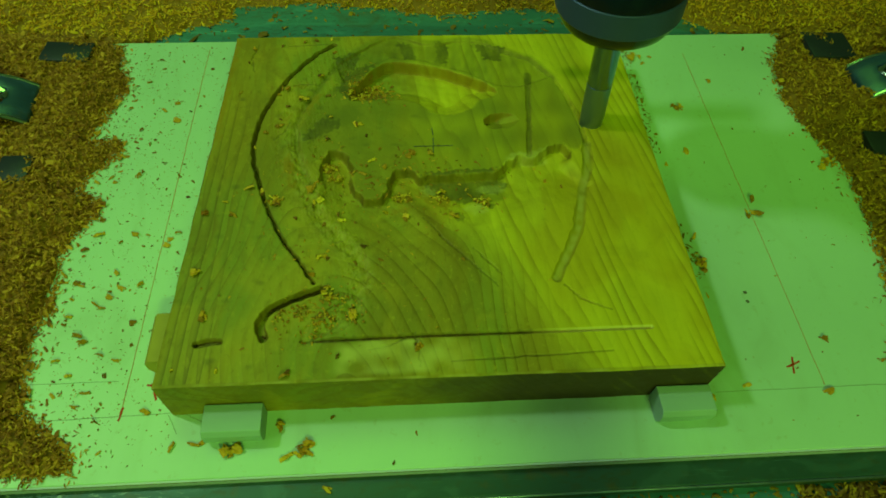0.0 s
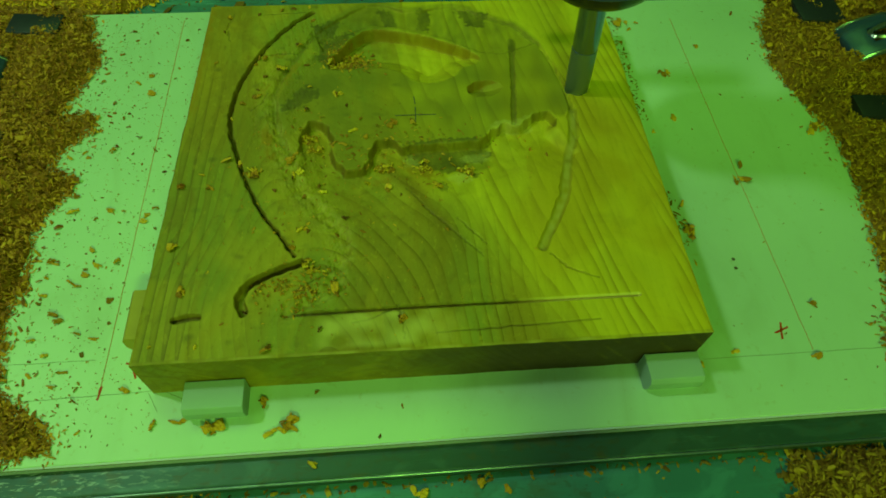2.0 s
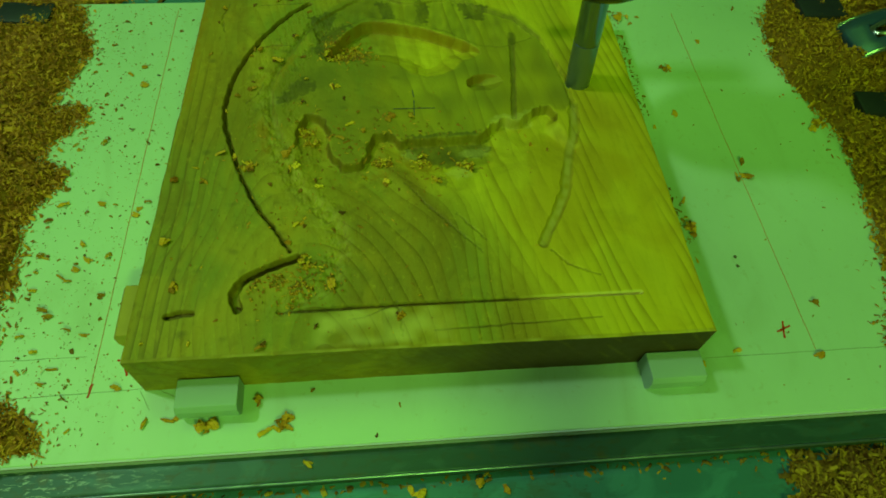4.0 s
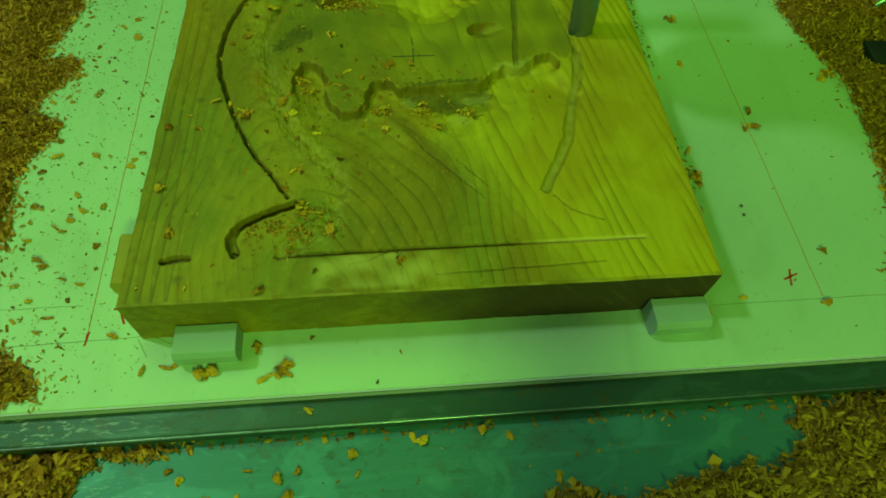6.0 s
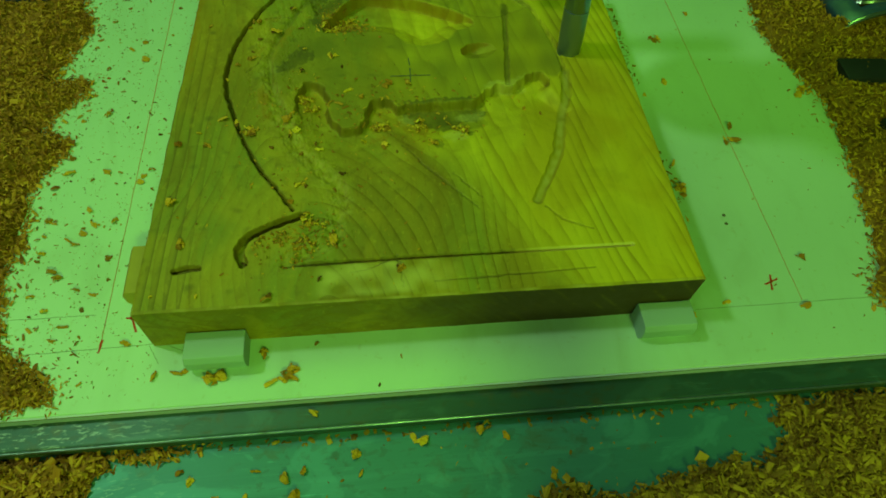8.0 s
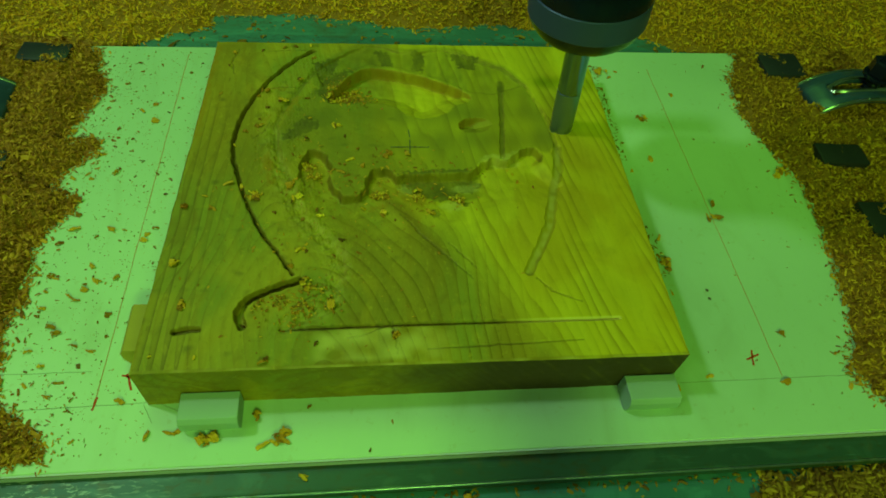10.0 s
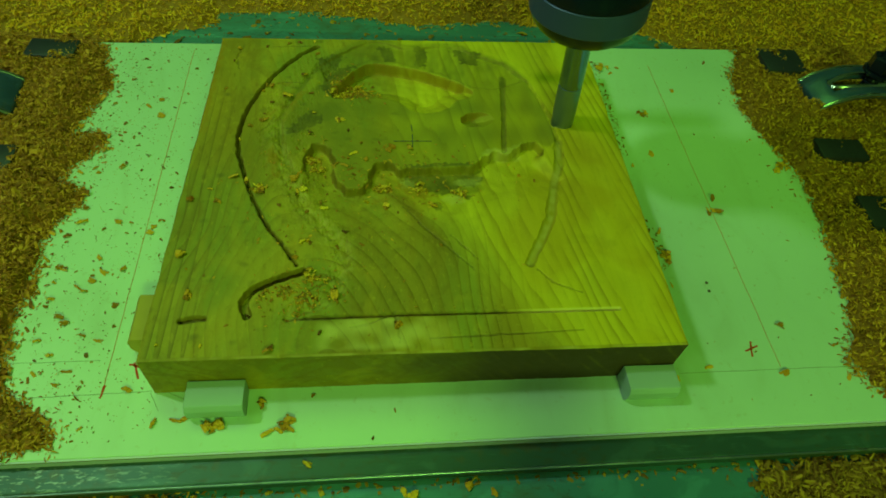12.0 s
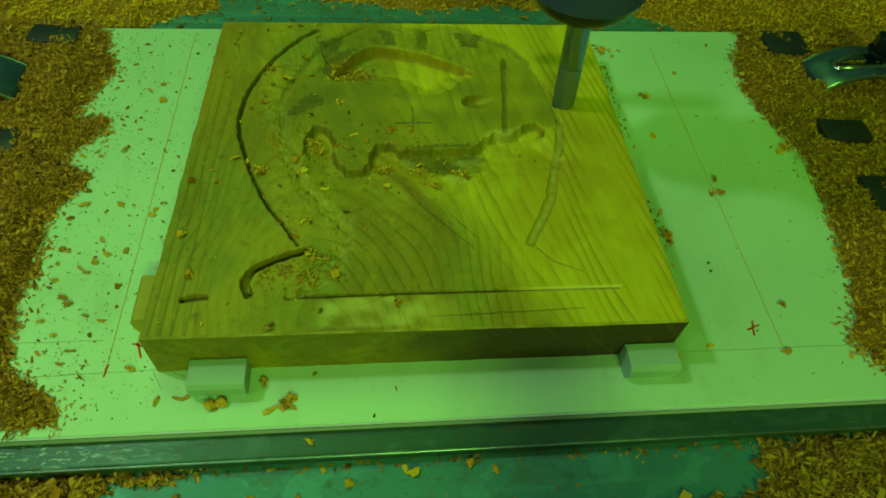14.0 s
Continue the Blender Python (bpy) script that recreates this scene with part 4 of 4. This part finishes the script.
# dark steel blocks half buried in the shavings
for x0, y0, x1, y1, h in ((357, 213, 386, 238, 9.6), (357, 130, 387, 147, 9.6), (361, 77, 388, 100, 9.4), (-111, 211, -83, 228, 8.8), (-106, 119, -90, 137, 8.8)):
    ob = part("steel_block", box(-(x1 - x0) / 2000, -(y1 - y0) / 2000, 0, (x1 - x0) / 2000, (y1 - y0) / 2000, h / 1000 - TABLE_Z, 0.0012), BLOCK, smooth=True)
    ob.matrix_world = pose((x0 + x1) / 2000, (y0 + y1) / 2000, TABLE_Z, 0, 0, random.uniform(-3, 3))
    tagged(ob, "dark blued steel block half buried in shavings", "steel block", "steel blocks beside the sheet")


# ---- wood shavings ----
RNG = np.random.default_rng(11)


def chips_mesh(name, pos, size, material, flat=0.5, slim=(0.12, 0.46)):
    """Many small curled slivers in one mesh: three stations of a triangle each."""
    n = len(pos)
    L = size * np.exp(RNG.normal(0.0, 0.38, n))
    wd = L * RNG.uniform(slim[0], slim[1], n)
    th = L * RNG.uniform(0.02, 0.06, n)
    curl = L * RNG.uniform(-0.18, 0.24, n)
    yaw = RNG.uniform(0, 6.283, n)
    tilt = RNG.normal(0, flat, n)
    roll = RNG.normal(0, flat, n)
    v = np.zeros((n, 9, 3))
    for s, f in enumerate((-0.5, 0.0, 0.5)):
        w = wd * (0.5 if s == 1 else RNG.uniform(0.25, 0.5, n))
        v[:, 3 * s, 0] = v[:, 3 * s + 1, 0] = v[:, 3 * s + 2, 0] = f * L
        bend = curl * (1 - abs(f) * 2)
        v[:, 3 * s, 1], v[:, 3 * s + 1, 1] = -w, w
        v[:, 3 * s, 2] = v[:, 3 * s + 1, 2] = bend
        v[:, 3 * s + 2, 2] = bend + th
    cr, sr, ct, st, cy, sy = np.cos(roll)[:, None], np.sin(roll)[:, None], np.cos(tilt)[:, None], np.sin(tilt)[:, None], np.cos(yaw)[:, None], np.sin(yaw)[:, None]
    x, y, z = v[..., 0], v[..., 1], v[..., 2]
    y, z = y * cr - z * sr, y * sr + z * cr
    x, z = x * ct - z * st, x * st + z * ct
    x, y = x * cy - y * sy, x * sy + y * cy
    v = np.stack([x, y, z], -1) + pos[:, None, :]
    quads = []
    for s in (0, 3):
        quads += [(s, s + 1, s + 4, s + 3), (s + 1, s + 2, s + 5, s + 4), (s + 2, s, s + 3, s + 5)]
    off = (np.arange(n) * 9)[:, None, None]
    q = (np.array(quads)[None] + off).reshape(-1, 4)
    t = (np.array([(0, 2, 1), (6, 7, 8)])[None] + off).reshape(-1, 3)
    return mesh_of(name, v.reshape(-1, 3).tolist(), q.tolist() + t.tolist(), material)


def pile(outline, height, count, size, ground, label, soft=16.0, seed=1, material=PILE):
    """A heap of shavings inside an outline (mm): a solid core and loose slivers on it."""
    o = np.array(outline, float)
    x0, y0, x1, y1 = *o.min(0), *o.max(0)
    outline = tuple(outline)

    def rise(px, py):
        jx = px + 2.2 * wave(px, py, 16, seed) + 1.2 * wave(px, py, 5, seed + 1)
        jy = py + 2.2 * wave(px, py, 15, seed + 2) + 1.2 * wave(px, py, 5, seed + 3)
        e, _ = along(jx, jy, outline, True)
        sd = np.where(inside(jx, jy, outline), e, -e)
        h = fade(sd, -0.5, soft) ** 0.7 * height * (0.75 + 0.3 * wave(px, py, 28, seed + 4) + 0.12 * wave(px, py, 8, seed + 5))
        return sd, np.maximum(h, 0.0)

    step = 2.5
    gx, gy = np.meshgrid(np.arange(x0 - 3, x1 + 3, step), np.arange(y0 - 3, y1 + 3, step))
    sd, h = rise(gx, gy)
    z = np.where(sd > 1.0, ground * 1000 + h - 0.6, ground * 1000 - 1.5)
    nv, nu = gx.shape
    i = np.arange(nu * nv).reshape(nv, nu)
    quads = np.stack([i[:-1, :-1], i[:-1, 1:], i[1:, 1:], i[1:, :-1]], -1).reshape(-1, 4)
    keep = (sd.reshape(-1)[quads] > -2).any(1)
    heap = new("wood_shavings", mesh_of("heap", (np.stack([gx, gy, z], -1).reshape(-1, 3) / 1000).tolist(), quads[keep].tolist(), DARKCHIP, True))
    px, py = RNG.uniform(x0 - 4, x1 + 4, count * 3), RNG.uniform(y0 - 4, y1 + 4, count * 3)
    sd, h = rise(px, py)
    ok = RNG.uniform(0, 1, len(px)) < fade(sd, -3.0, 1.5)
    px, py, h = px[ok][:count], py[ok][:count], h[ok][:count]
    pts = np.stack([px, py, ground * 1000 + h + RNG.uniform(0.1, 1.2, len(px))], -1) / 1000
    loose = new("loose_shavings", chips_mesh("loose", pts, size, material, 0.5))
    loose.parent = heap
    tagged(heap, label, "wood shavings", kind="stuff")
    tagged(loose, kind="stuff")
    return heap


LEFT_EDGE = ((-75, 238), (-71, 228), (-61, 198), (-66, 174), (-72, 155), (-53, 152), (-55, 143), (-69, 122), (-54, 110), (-60, 96), (-66, 84), (-63, 64), (-63, 50), (-66, 32), (-62, 18), (-60, 3), (-48, -5), (-38, -12), (-35, -22), (-84, -26))
pile(LEFT_EDGE + ((-150, -26), (-165, 246)), 9, 36000, 0.0019, 0.0, "brown wood shavings heaped along the white sheet", seed=21)
RIGHT_EDGE = ((347, 250), (346, 240), (335, 221), (328, 184), (333, 156), (343, 124), (341, 98), (337, 79), (332, 58), (325, 28), (313, 5), (313, -3), (322, -13), (332, -24))
pile(RIGHT_EDGE + ((430, -24), (470, 60), (480, 256)), 9, 34000, 0.0019, 0.0, "brown wood shavings heaped over the sheet's edge", seed=41, material=MIXED_PILE)
BACK_EDGE = ((-165, 240), (-76, 240), (-60, 254), (-38, 269), (-16, 278), (-13, 291), (40, 296), (95, 290), (122, 282), (174, 290), (256, 290), (295, 281), (325, 262), (347, 250), (480, 252))
pile(BACK_EDGE + ((640, 262), (640, 385), (-280, 385), (-280, 240)), 8, 52000, 0.0021, TABLE_Z, "pale wood shavings covering the table behind the sheet", seed=61, material=PALE_PILE)
FRONT_LEFT = ((-22, -90), (-21, -56), (-20, -47), (-12, -41.5), (8, -41), (20, -38.5), (-30, -38.5), (-100, -38.5))
pile(FRONT_LEFT + ((-120, -90),), 6, 6500, 0.0030, TABLE_Z, "brown wood shavings against the steel plate", soft=10, seed=81)
FRONT_RIGHT = ((138, -100), (144, -70), (156, -65.5), (173, -69), (188, -69), (201, -65), (224, -63), (246, -61), (254, -55), (252, -46), (258, -39.5), (300, -38.5), (400, -38.5))
pile(FRONT_RIGHT + ((400, -100),), 7, 11000, 0.0032, TABLE_Z, "large pale wood shavings on the steel table", soft=12, seed=101, material=FRONT_PILE)


# fine dust on the sheet and the block
def dust(name, n, x0, y0, x1, y1, z, size, label, power):
    f = RNG.uniform(0, 1, n) ** power
    pts = np.stack([x0 + (x1 - x0) * f, RNG.uniform(y0, y1, n), np.full(n, z * 1000 + 0.15)], -1) / 1000
    ob = new(name, chips_mesh(name, pts, size, DUST, 0.2, (0.2, 0.75)))
    return tagged(ob, label, "wood dust", kind="stuff")


def edge_scatter(edge, n, spread, size, label):
    """Stray shavings that thin out from the rim of a heap."""
    e = np.array(edge, float)
    i = RNG.integers(0, len(e) - 1, n)
    f = RNG.uniform(0, 1, n)[:, None]
    p = e[i] * (1 - f) + e[i + 1] * f + RNG.normal(0, 1, (n, 2)) * np.abs(RNG.normal(0, spread, (n, 1)))
    p = p[(p[:, 1] > -24) & (p[:, 1] < 236)]
    pts = np.concatenate([p, np.full((len(p), 1), 0.35)], 1) / 1000
    return tagged(new("stray_shavings", chips_mesh("stray_shavings", pts, size, PILE, 0.25, (0.15, 0.6))), label, "wood shavings", kind="stuff")


def block_dust(n, x0, y0, x1, y1, size, label):
    px, py = RNG.normal((x0 + x1) / 2, (x1 - x0) / 3.2, n), RNG.normal((y0 + y1) / 2, (y1 - y0) / 3.2, n)
    ok = (px > 8) & (px < 216) & (py > 3) & (py < 203)
    px, py = px[ok], py[ok]
    pts = np.stack([px, py, T * 1000 - carving(px, py) + 0.15], -1) / 1000
    return tagged(new("wood_crumbs", chips_mesh("wood_crumbs", pts, size, MIXED_PILE, 0.4)), label, "wood crumbs", kind="stuff")


block_dust(420, 25, 15, 110, 130, 0.0010, "fine wood crumbs scattered over the carving")
block_dust(150, 50, 18, 70, 36, 0.0012, "fine wood crumbs in the carved neck")
block_dust(260, 52, 86, 150, 116, 0.0016, "small wood crumbs in the scalloped edge")
block_dust(300, 68, 154, 90, 174, 0.0019, "small wood crumbs in the deep pocket")
dust("wood_crumbs", 200, 234, 140, 242, 230, 0.0, 0.0017, "brown wood crumbs along the block's foot", 1.6)
dust("wood_crumbs", 40, 234, 55, 241, 90, 0.0, 0.0017, "brown wood crumbs along the block's foot", 1.6)
dust("wood_crumbs", 170, -40, -41, 330, -37.8, TABLE_Z, 0.0018, "brown wood crumbs along the foot of the steel plate", 1.0)
dust("wood_dust", 2600, -78, -20, 0, 236, 0.0, 0.0006, "fine brown wood dust on the white sheet", 1.8)
edge_scatter(LEFT_EDGE[:-1], 1300, 3.6, 0.0017, "stray brown shavings at the rim of the heap")
edge_scatter(RIGHT_EDGE, 450, 3.5, 0.0019, "stray brown shavings at the rim of the heap")
dust("wood_dust", 60, 226, -15, 350, 240, 0.0, 0.0011, "sparse brown wood dust on the white sheet", 1.0)
dust("wood_crumbs", 150, -80, -20, -2, 236, 0.0, 0.0015, "small brown wood crumbs on the white sheet", 2.2)
dust("wood_crumbs", 420, -60, 246, 330, 300, TABLE_Z, 0.0026, "small pale wood crumbs on the steel behind the sheet", 1.0)
dust("wood_dust", 45, 60, -70, 260, -42, TABLE_Z, 0.0012, "sparse brown wood dust on the steel table", 1.0)


# ---- single chips ----
def chip_shape(seed, material):
    """A torn flake: a curled, tapering strip, some split at one end into splinters."""
    rng = random.Random(seed)
    bm = bmesh.new()
    for strand in range(rng.choice((1, 1, 2, 2, 3))):
        n = 6
        L, w, th = rng.uniform(0.5, 1.0), rng.uniform(0.20, 0.42), rng.uniform(0.06, 0.13)
        curl, lean, off = rng.uniform(-0.1, 0.5), rng.uniform(-0.4, 0.4), (strand - 0.7) * rng.uniform(0.10, 0.22)
        rows = []
        for k in range(n):
            s = k / (n - 1) - 0.5
            ww = w * 0.5 * (1 - abs(s) ** 1.5 * rng.uniform(0.2, 1.8)) * rng.uniform(0.7, 1.15)
            z = curl * (0.25 - s * s) * 1.8 + 0.07 * strand + rng.uniform(-0.02, 0.02)
            tk = th * rng.uniform(0.4, 1.0)
            y0 = off + lean * s * 0.6 + rng.uniform(-0.03, 0.03)
            tw = rng.uniform(-0.06, 0.1)
            rows.append([bm.verts.new((s * L, y0 + y, z + dz)) for y, dz in ((-ww, -tw), (ww, tw), (ww * 0.85, tw + tk), (-ww * 0.8, tk - tw))])
        for a, b in zip(rows, rows[1:]):
            for i in range(4):
                bm.faces.new((a[i], a[(i + 1) % 4], b[(i + 1) % 4], b[i]))
        bm.faces.new(rows[0])
        bm.faces.new(rows[-1][::-1])
    bmesh.ops.recalc_face_normals(bm, faces=bm.faces)
    low = min(v.co.z for v in bm.verts)
    for v in bm.verts:
        v.co.z -= low + 0.02
    me = bpy.data.meshes.new("wood_chip")
    bm.to_mesh(me)
    bm.free()
    me.materials.append(material)
    return me


SHAPES = [chip_shape(k, CHIP) for k in range(24)]
FLAKES = [chip_shape(k + 160, FLAKE_CHIP) for k in range(10)]
RODS = [chip_shape(k + 120, ROD_CHIP) for k in range(14)]
DARK_SHAPES = [chip_shape(k + 80, DARK_CHIP) for k in range(12)]
PALE_SHAPES = [chip_shape(k + 40, PALE_CHIP) for k in range(16)]


def chip(x, y, z, size, label, group, shapes=SHAPES, turn=180, broad=1.15):
    ob = new("wood_chip", random.choice(shapes))
    ob.matrix_world = pose(x / 1000, y / 1000, z, random.uniform(-8, 8), random.uniform(-8, 8), random.uniform(-turn, turn)) @ Matrix.Diagonal((size, size * broad * random.uniform(0.7, 1.3), size, 1))
    return tagged(ob, label, "wood chip", group)


ON_SHEET_LEFT = ((-54, 186), (-55, 180), (-49, 202), (-46, 163), (-51, 143), (-40, 129), (-51, 125), (-60, 125), (-51, 100), (-40, 87), (-34, 91), (-28, 91), (-14, 92), (-12, 80), (-63, 162), (-68, 160), (-28, 169), (-30, 183), (-17, 88), (-18, 84))
ON_SHEET_FRONT = ((-61, 69), (-60, 65), (-52, 63), (-54, 64), (-34, 61), (-26, 63), (-38, 56), (-40, 51), (-54, 56), (-38, 69), (-25, 43), (-53, 47), (-54, 43), (-47, 37), (-44, 34), (-35, 28), (-28, 25), (-53, 26), (-46, 19), (-37, 11), (-40, 5), (-30, -1), (-26, -14))
BIG_ON_SHEET = ((-36, 178), (-55, 109), (-51, 92), (-43, 53), (-11, 2), (1, -13), (10, -12), (13, -11), (26, -15), (51, -18), (46, -19), (55, -17))
TINY_ON_SHEET = ((-28, 194), (-43, 214), (-46, 222), (-15, 213), (-17, 181), (-10, 223), (-13, 114), (-12, 125), (-36, 146), (-22, 177), (-37, 155), (-25, 120), (-20, 129), (-39, 132), (-39, 152), (64, -4), (88, -23), (98, -12), (42, -6))
ON_SHEET_RIGHT = ((262, 178), (255, 142), (281, 106), (280, 97), (275, 95), (334, 133), (329, 128), (337, 131), (286, 23), (278, -2), (242, 3), (225, -2), (240, 71), (240, 66), (241, 62), (242, 83), (238, 48), (258, 179), (241, 132), (286, 201), (245, 227), (249, 218), (255, 224))
ON_TABLE = ((62, -31), (78, -46), (80, -54), (51, -53), (58, -51), (40, -49), (12, -48), (16, -51), (10, -42), (100, -42), (104, -43), (127, -41), (137, -44), (55, -60), (36, -59), (27, -59), (153, -60))
ON_BLOCK = ((7, 82), (20, 81), (8, 50), (54, 99), (38, 89), (57, 89), (67, 79), (86, 83), (58, 57), (52, 52), (43, 65), (75, 137), (100, 117), (164, 100), (34, 84), (81, 112), (36, 136), (17, 197))
SMALL_ON_BLOCK = ((16, 196), (15, 185), (13, 161), (44, 202), (50, 204), (58, 205), (32, 199), (60, 194), (58, 158), (33, 159), (38, 151), (35, 141), (34, 136), (29, 132), (25, 122), (78, 129), (60, 142), (91, 173), (19, 80), (15, 88), (66, 82), (59, 76), (98, 90), (101, 74), (77, 62), (61, 57), (43, 65), (47, 78), (78, 109), (87, 108), (81, 98), (7, 51), (22, 6), (6, 7), (56, 48), (48, 56), (62, 56), (74, 54), (38, 21), (54, 17), (68, 10), (120, 54))
LARGE_ON_BLOCK = ((54, 174), (37, 164), (46, 156), (73, 137), (59, 127), (31, 95), (38, 87), (53, 95), (55, 88), (96, 80), (98, 115), (109, 117), (14, 30), (48, 3), (73, 28), (99, 13), (119, 78), (117, 79))
HEAPS = ((65, 37, 7), (60, 112, 9), (64, 104, 7), (94, 92, 8), (113, 90, 8), (132, 87, 7), (77, 163, 10), (71, 159, 8), (83, 171, 8), (36, 88, 5))
FINE_HEAPS = ((46, 27, 9), (53, 30, 11), (62, 26, 11), (70, 31, 8), (58, 18, 6))
SHEET_HEAPS = ((25, -15, 8), (53, -17, 6), (42, -7, 4), (262, 178, 4), (279, 97, 5), (334, 132, 10), (241, 66, 7), (244, 224, 12))


def depth_at(x, y):
    return float(carving(np.array([x], float), np.array([y], float))[0]) / 1000


for x, y in ON_SHEET_RIGHT:
    chip(x, y, 0.0, random.uniform(0.0035, 0.0058), "curled brown wood chip lying on the white sheet", "chips on the sheet")
for x, y in ON_SHEET_LEFT + ON_SHEET_FRONT:
    chip(x, y, 0.0, random.uniform(0.0034, 0.0050), "short brown rod of wood lying on the white sheet", "chips on the sheet", RODS, 45, 0.8)
for x, y in BIG_ON_SHEET:
    chip(x, y, 0.0, random.uniform(0.0058, 0.0076), "large torn tan wood flake lying on the white sheet", "chips on the sheet", FLAKES, 60, 0.8)
for x, y in TINY_ON_SHEET:
    chip(x, y, 0.0, random.uniform(0.0020, 0.0030), "tiny dark wood crumb lying on the white sheet", "chips on the sheet", DARK_SHAPES)
for x, y in ON_TABLE:
    chip(x, y, TABLE_Z if y < -38 else -0.005, random.uniform(0.004, 0.0068), "curled pale wood chip lying on the steel", "chips on the table")
for x, y in ON_BLOCK:
    chip(x, y, T - depth_at(x, y), random.uniform(0.0038, 0.0056), "small pale wood chip lying on the carved block", "chips on the block", PALE_SHAPES if random.random() < 0.4 else SHAPES)
for x, y in SMALL_ON_BLOCK:
    chip(x, y, T - depth_at(x, y), random.uniform(0.0022, 0.0036), "tiny brown wood crumb lying on the carved block", "chips on the block", DARK_SHAPES if random.random() < 0.6 else SHAPES)
for x, y in LARGE_ON_BLOCK:
    chip(x, y, T - depth_at(x, y), random.uniform(0.0042, 0.0060), "curled tan wood chip lying on the carved block", "chips on the block")
    chip(x + random.gauss(0, 1.2), y + random.gauss(0, 1.0), T - depth_at(x, y) + 0.0004, random.uniform(0.0024, 0.0038), "tiny brown wood crumb lying on the carved block", "chips on the block", DARK_SHAPES)


def crumb_heap(x, y, n, lo, hi, wide, shapes, material, label):
    """Many crumbs too small to pick apart, joined: the flake shapes scattered on the carving."""
    verts, faces = [], []
    for k in range(n):
        a, b = x + random.gauss(0, wide), y + random.gauss(0, wide * 0.8)
        m = pose(a / 1000, b / 1000, T - depth_at(a, b) + 0.0004 * (k % 3), random.uniform(-20, 20), random.uniform(-20, 20), random.uniform(0, 360)) @ Matrix.Scale(random.uniform(lo, hi), 4)
        me, first = random.choice(shapes), len(verts)
        verts += [tuple(m @ v.co) for v in me.vertices]
        faces += [tuple(first + i for i in p.vertices) for p in me.polygons]
    tagged(new("wood_crumbs", mesh_of("wood_crumbs", verts, faces, material)), label, "wood crumbs", kind="stuff")


for x, y, n in HEAPS:
    crumb_heap(x, y, 3 * n, 0.0018, 0.0036, 2.2, PALE_SHAPES, PALE_CRUMBS, "small pale wood crumbs caught in the carving")
for x, y, n in FINE_HEAPS:
    crumb_heap(x, y, 3 * n, 0.0010, 0.0021, 3.0, SHAPES, MIXED_PILE, "fine brown wood crumbs beside the hook-shaped slot")
for x, y, n in SHEET_HEAPS:
    for k in range(n):
        chip(x + random.gauss(0, 1.8), y + random.gauss(0, 1.5), 0.0004 * (k % 3), random.uniform(0.003, 0.0055), "brown wood chip in a small clump on the sheet", "chips on the sheet")
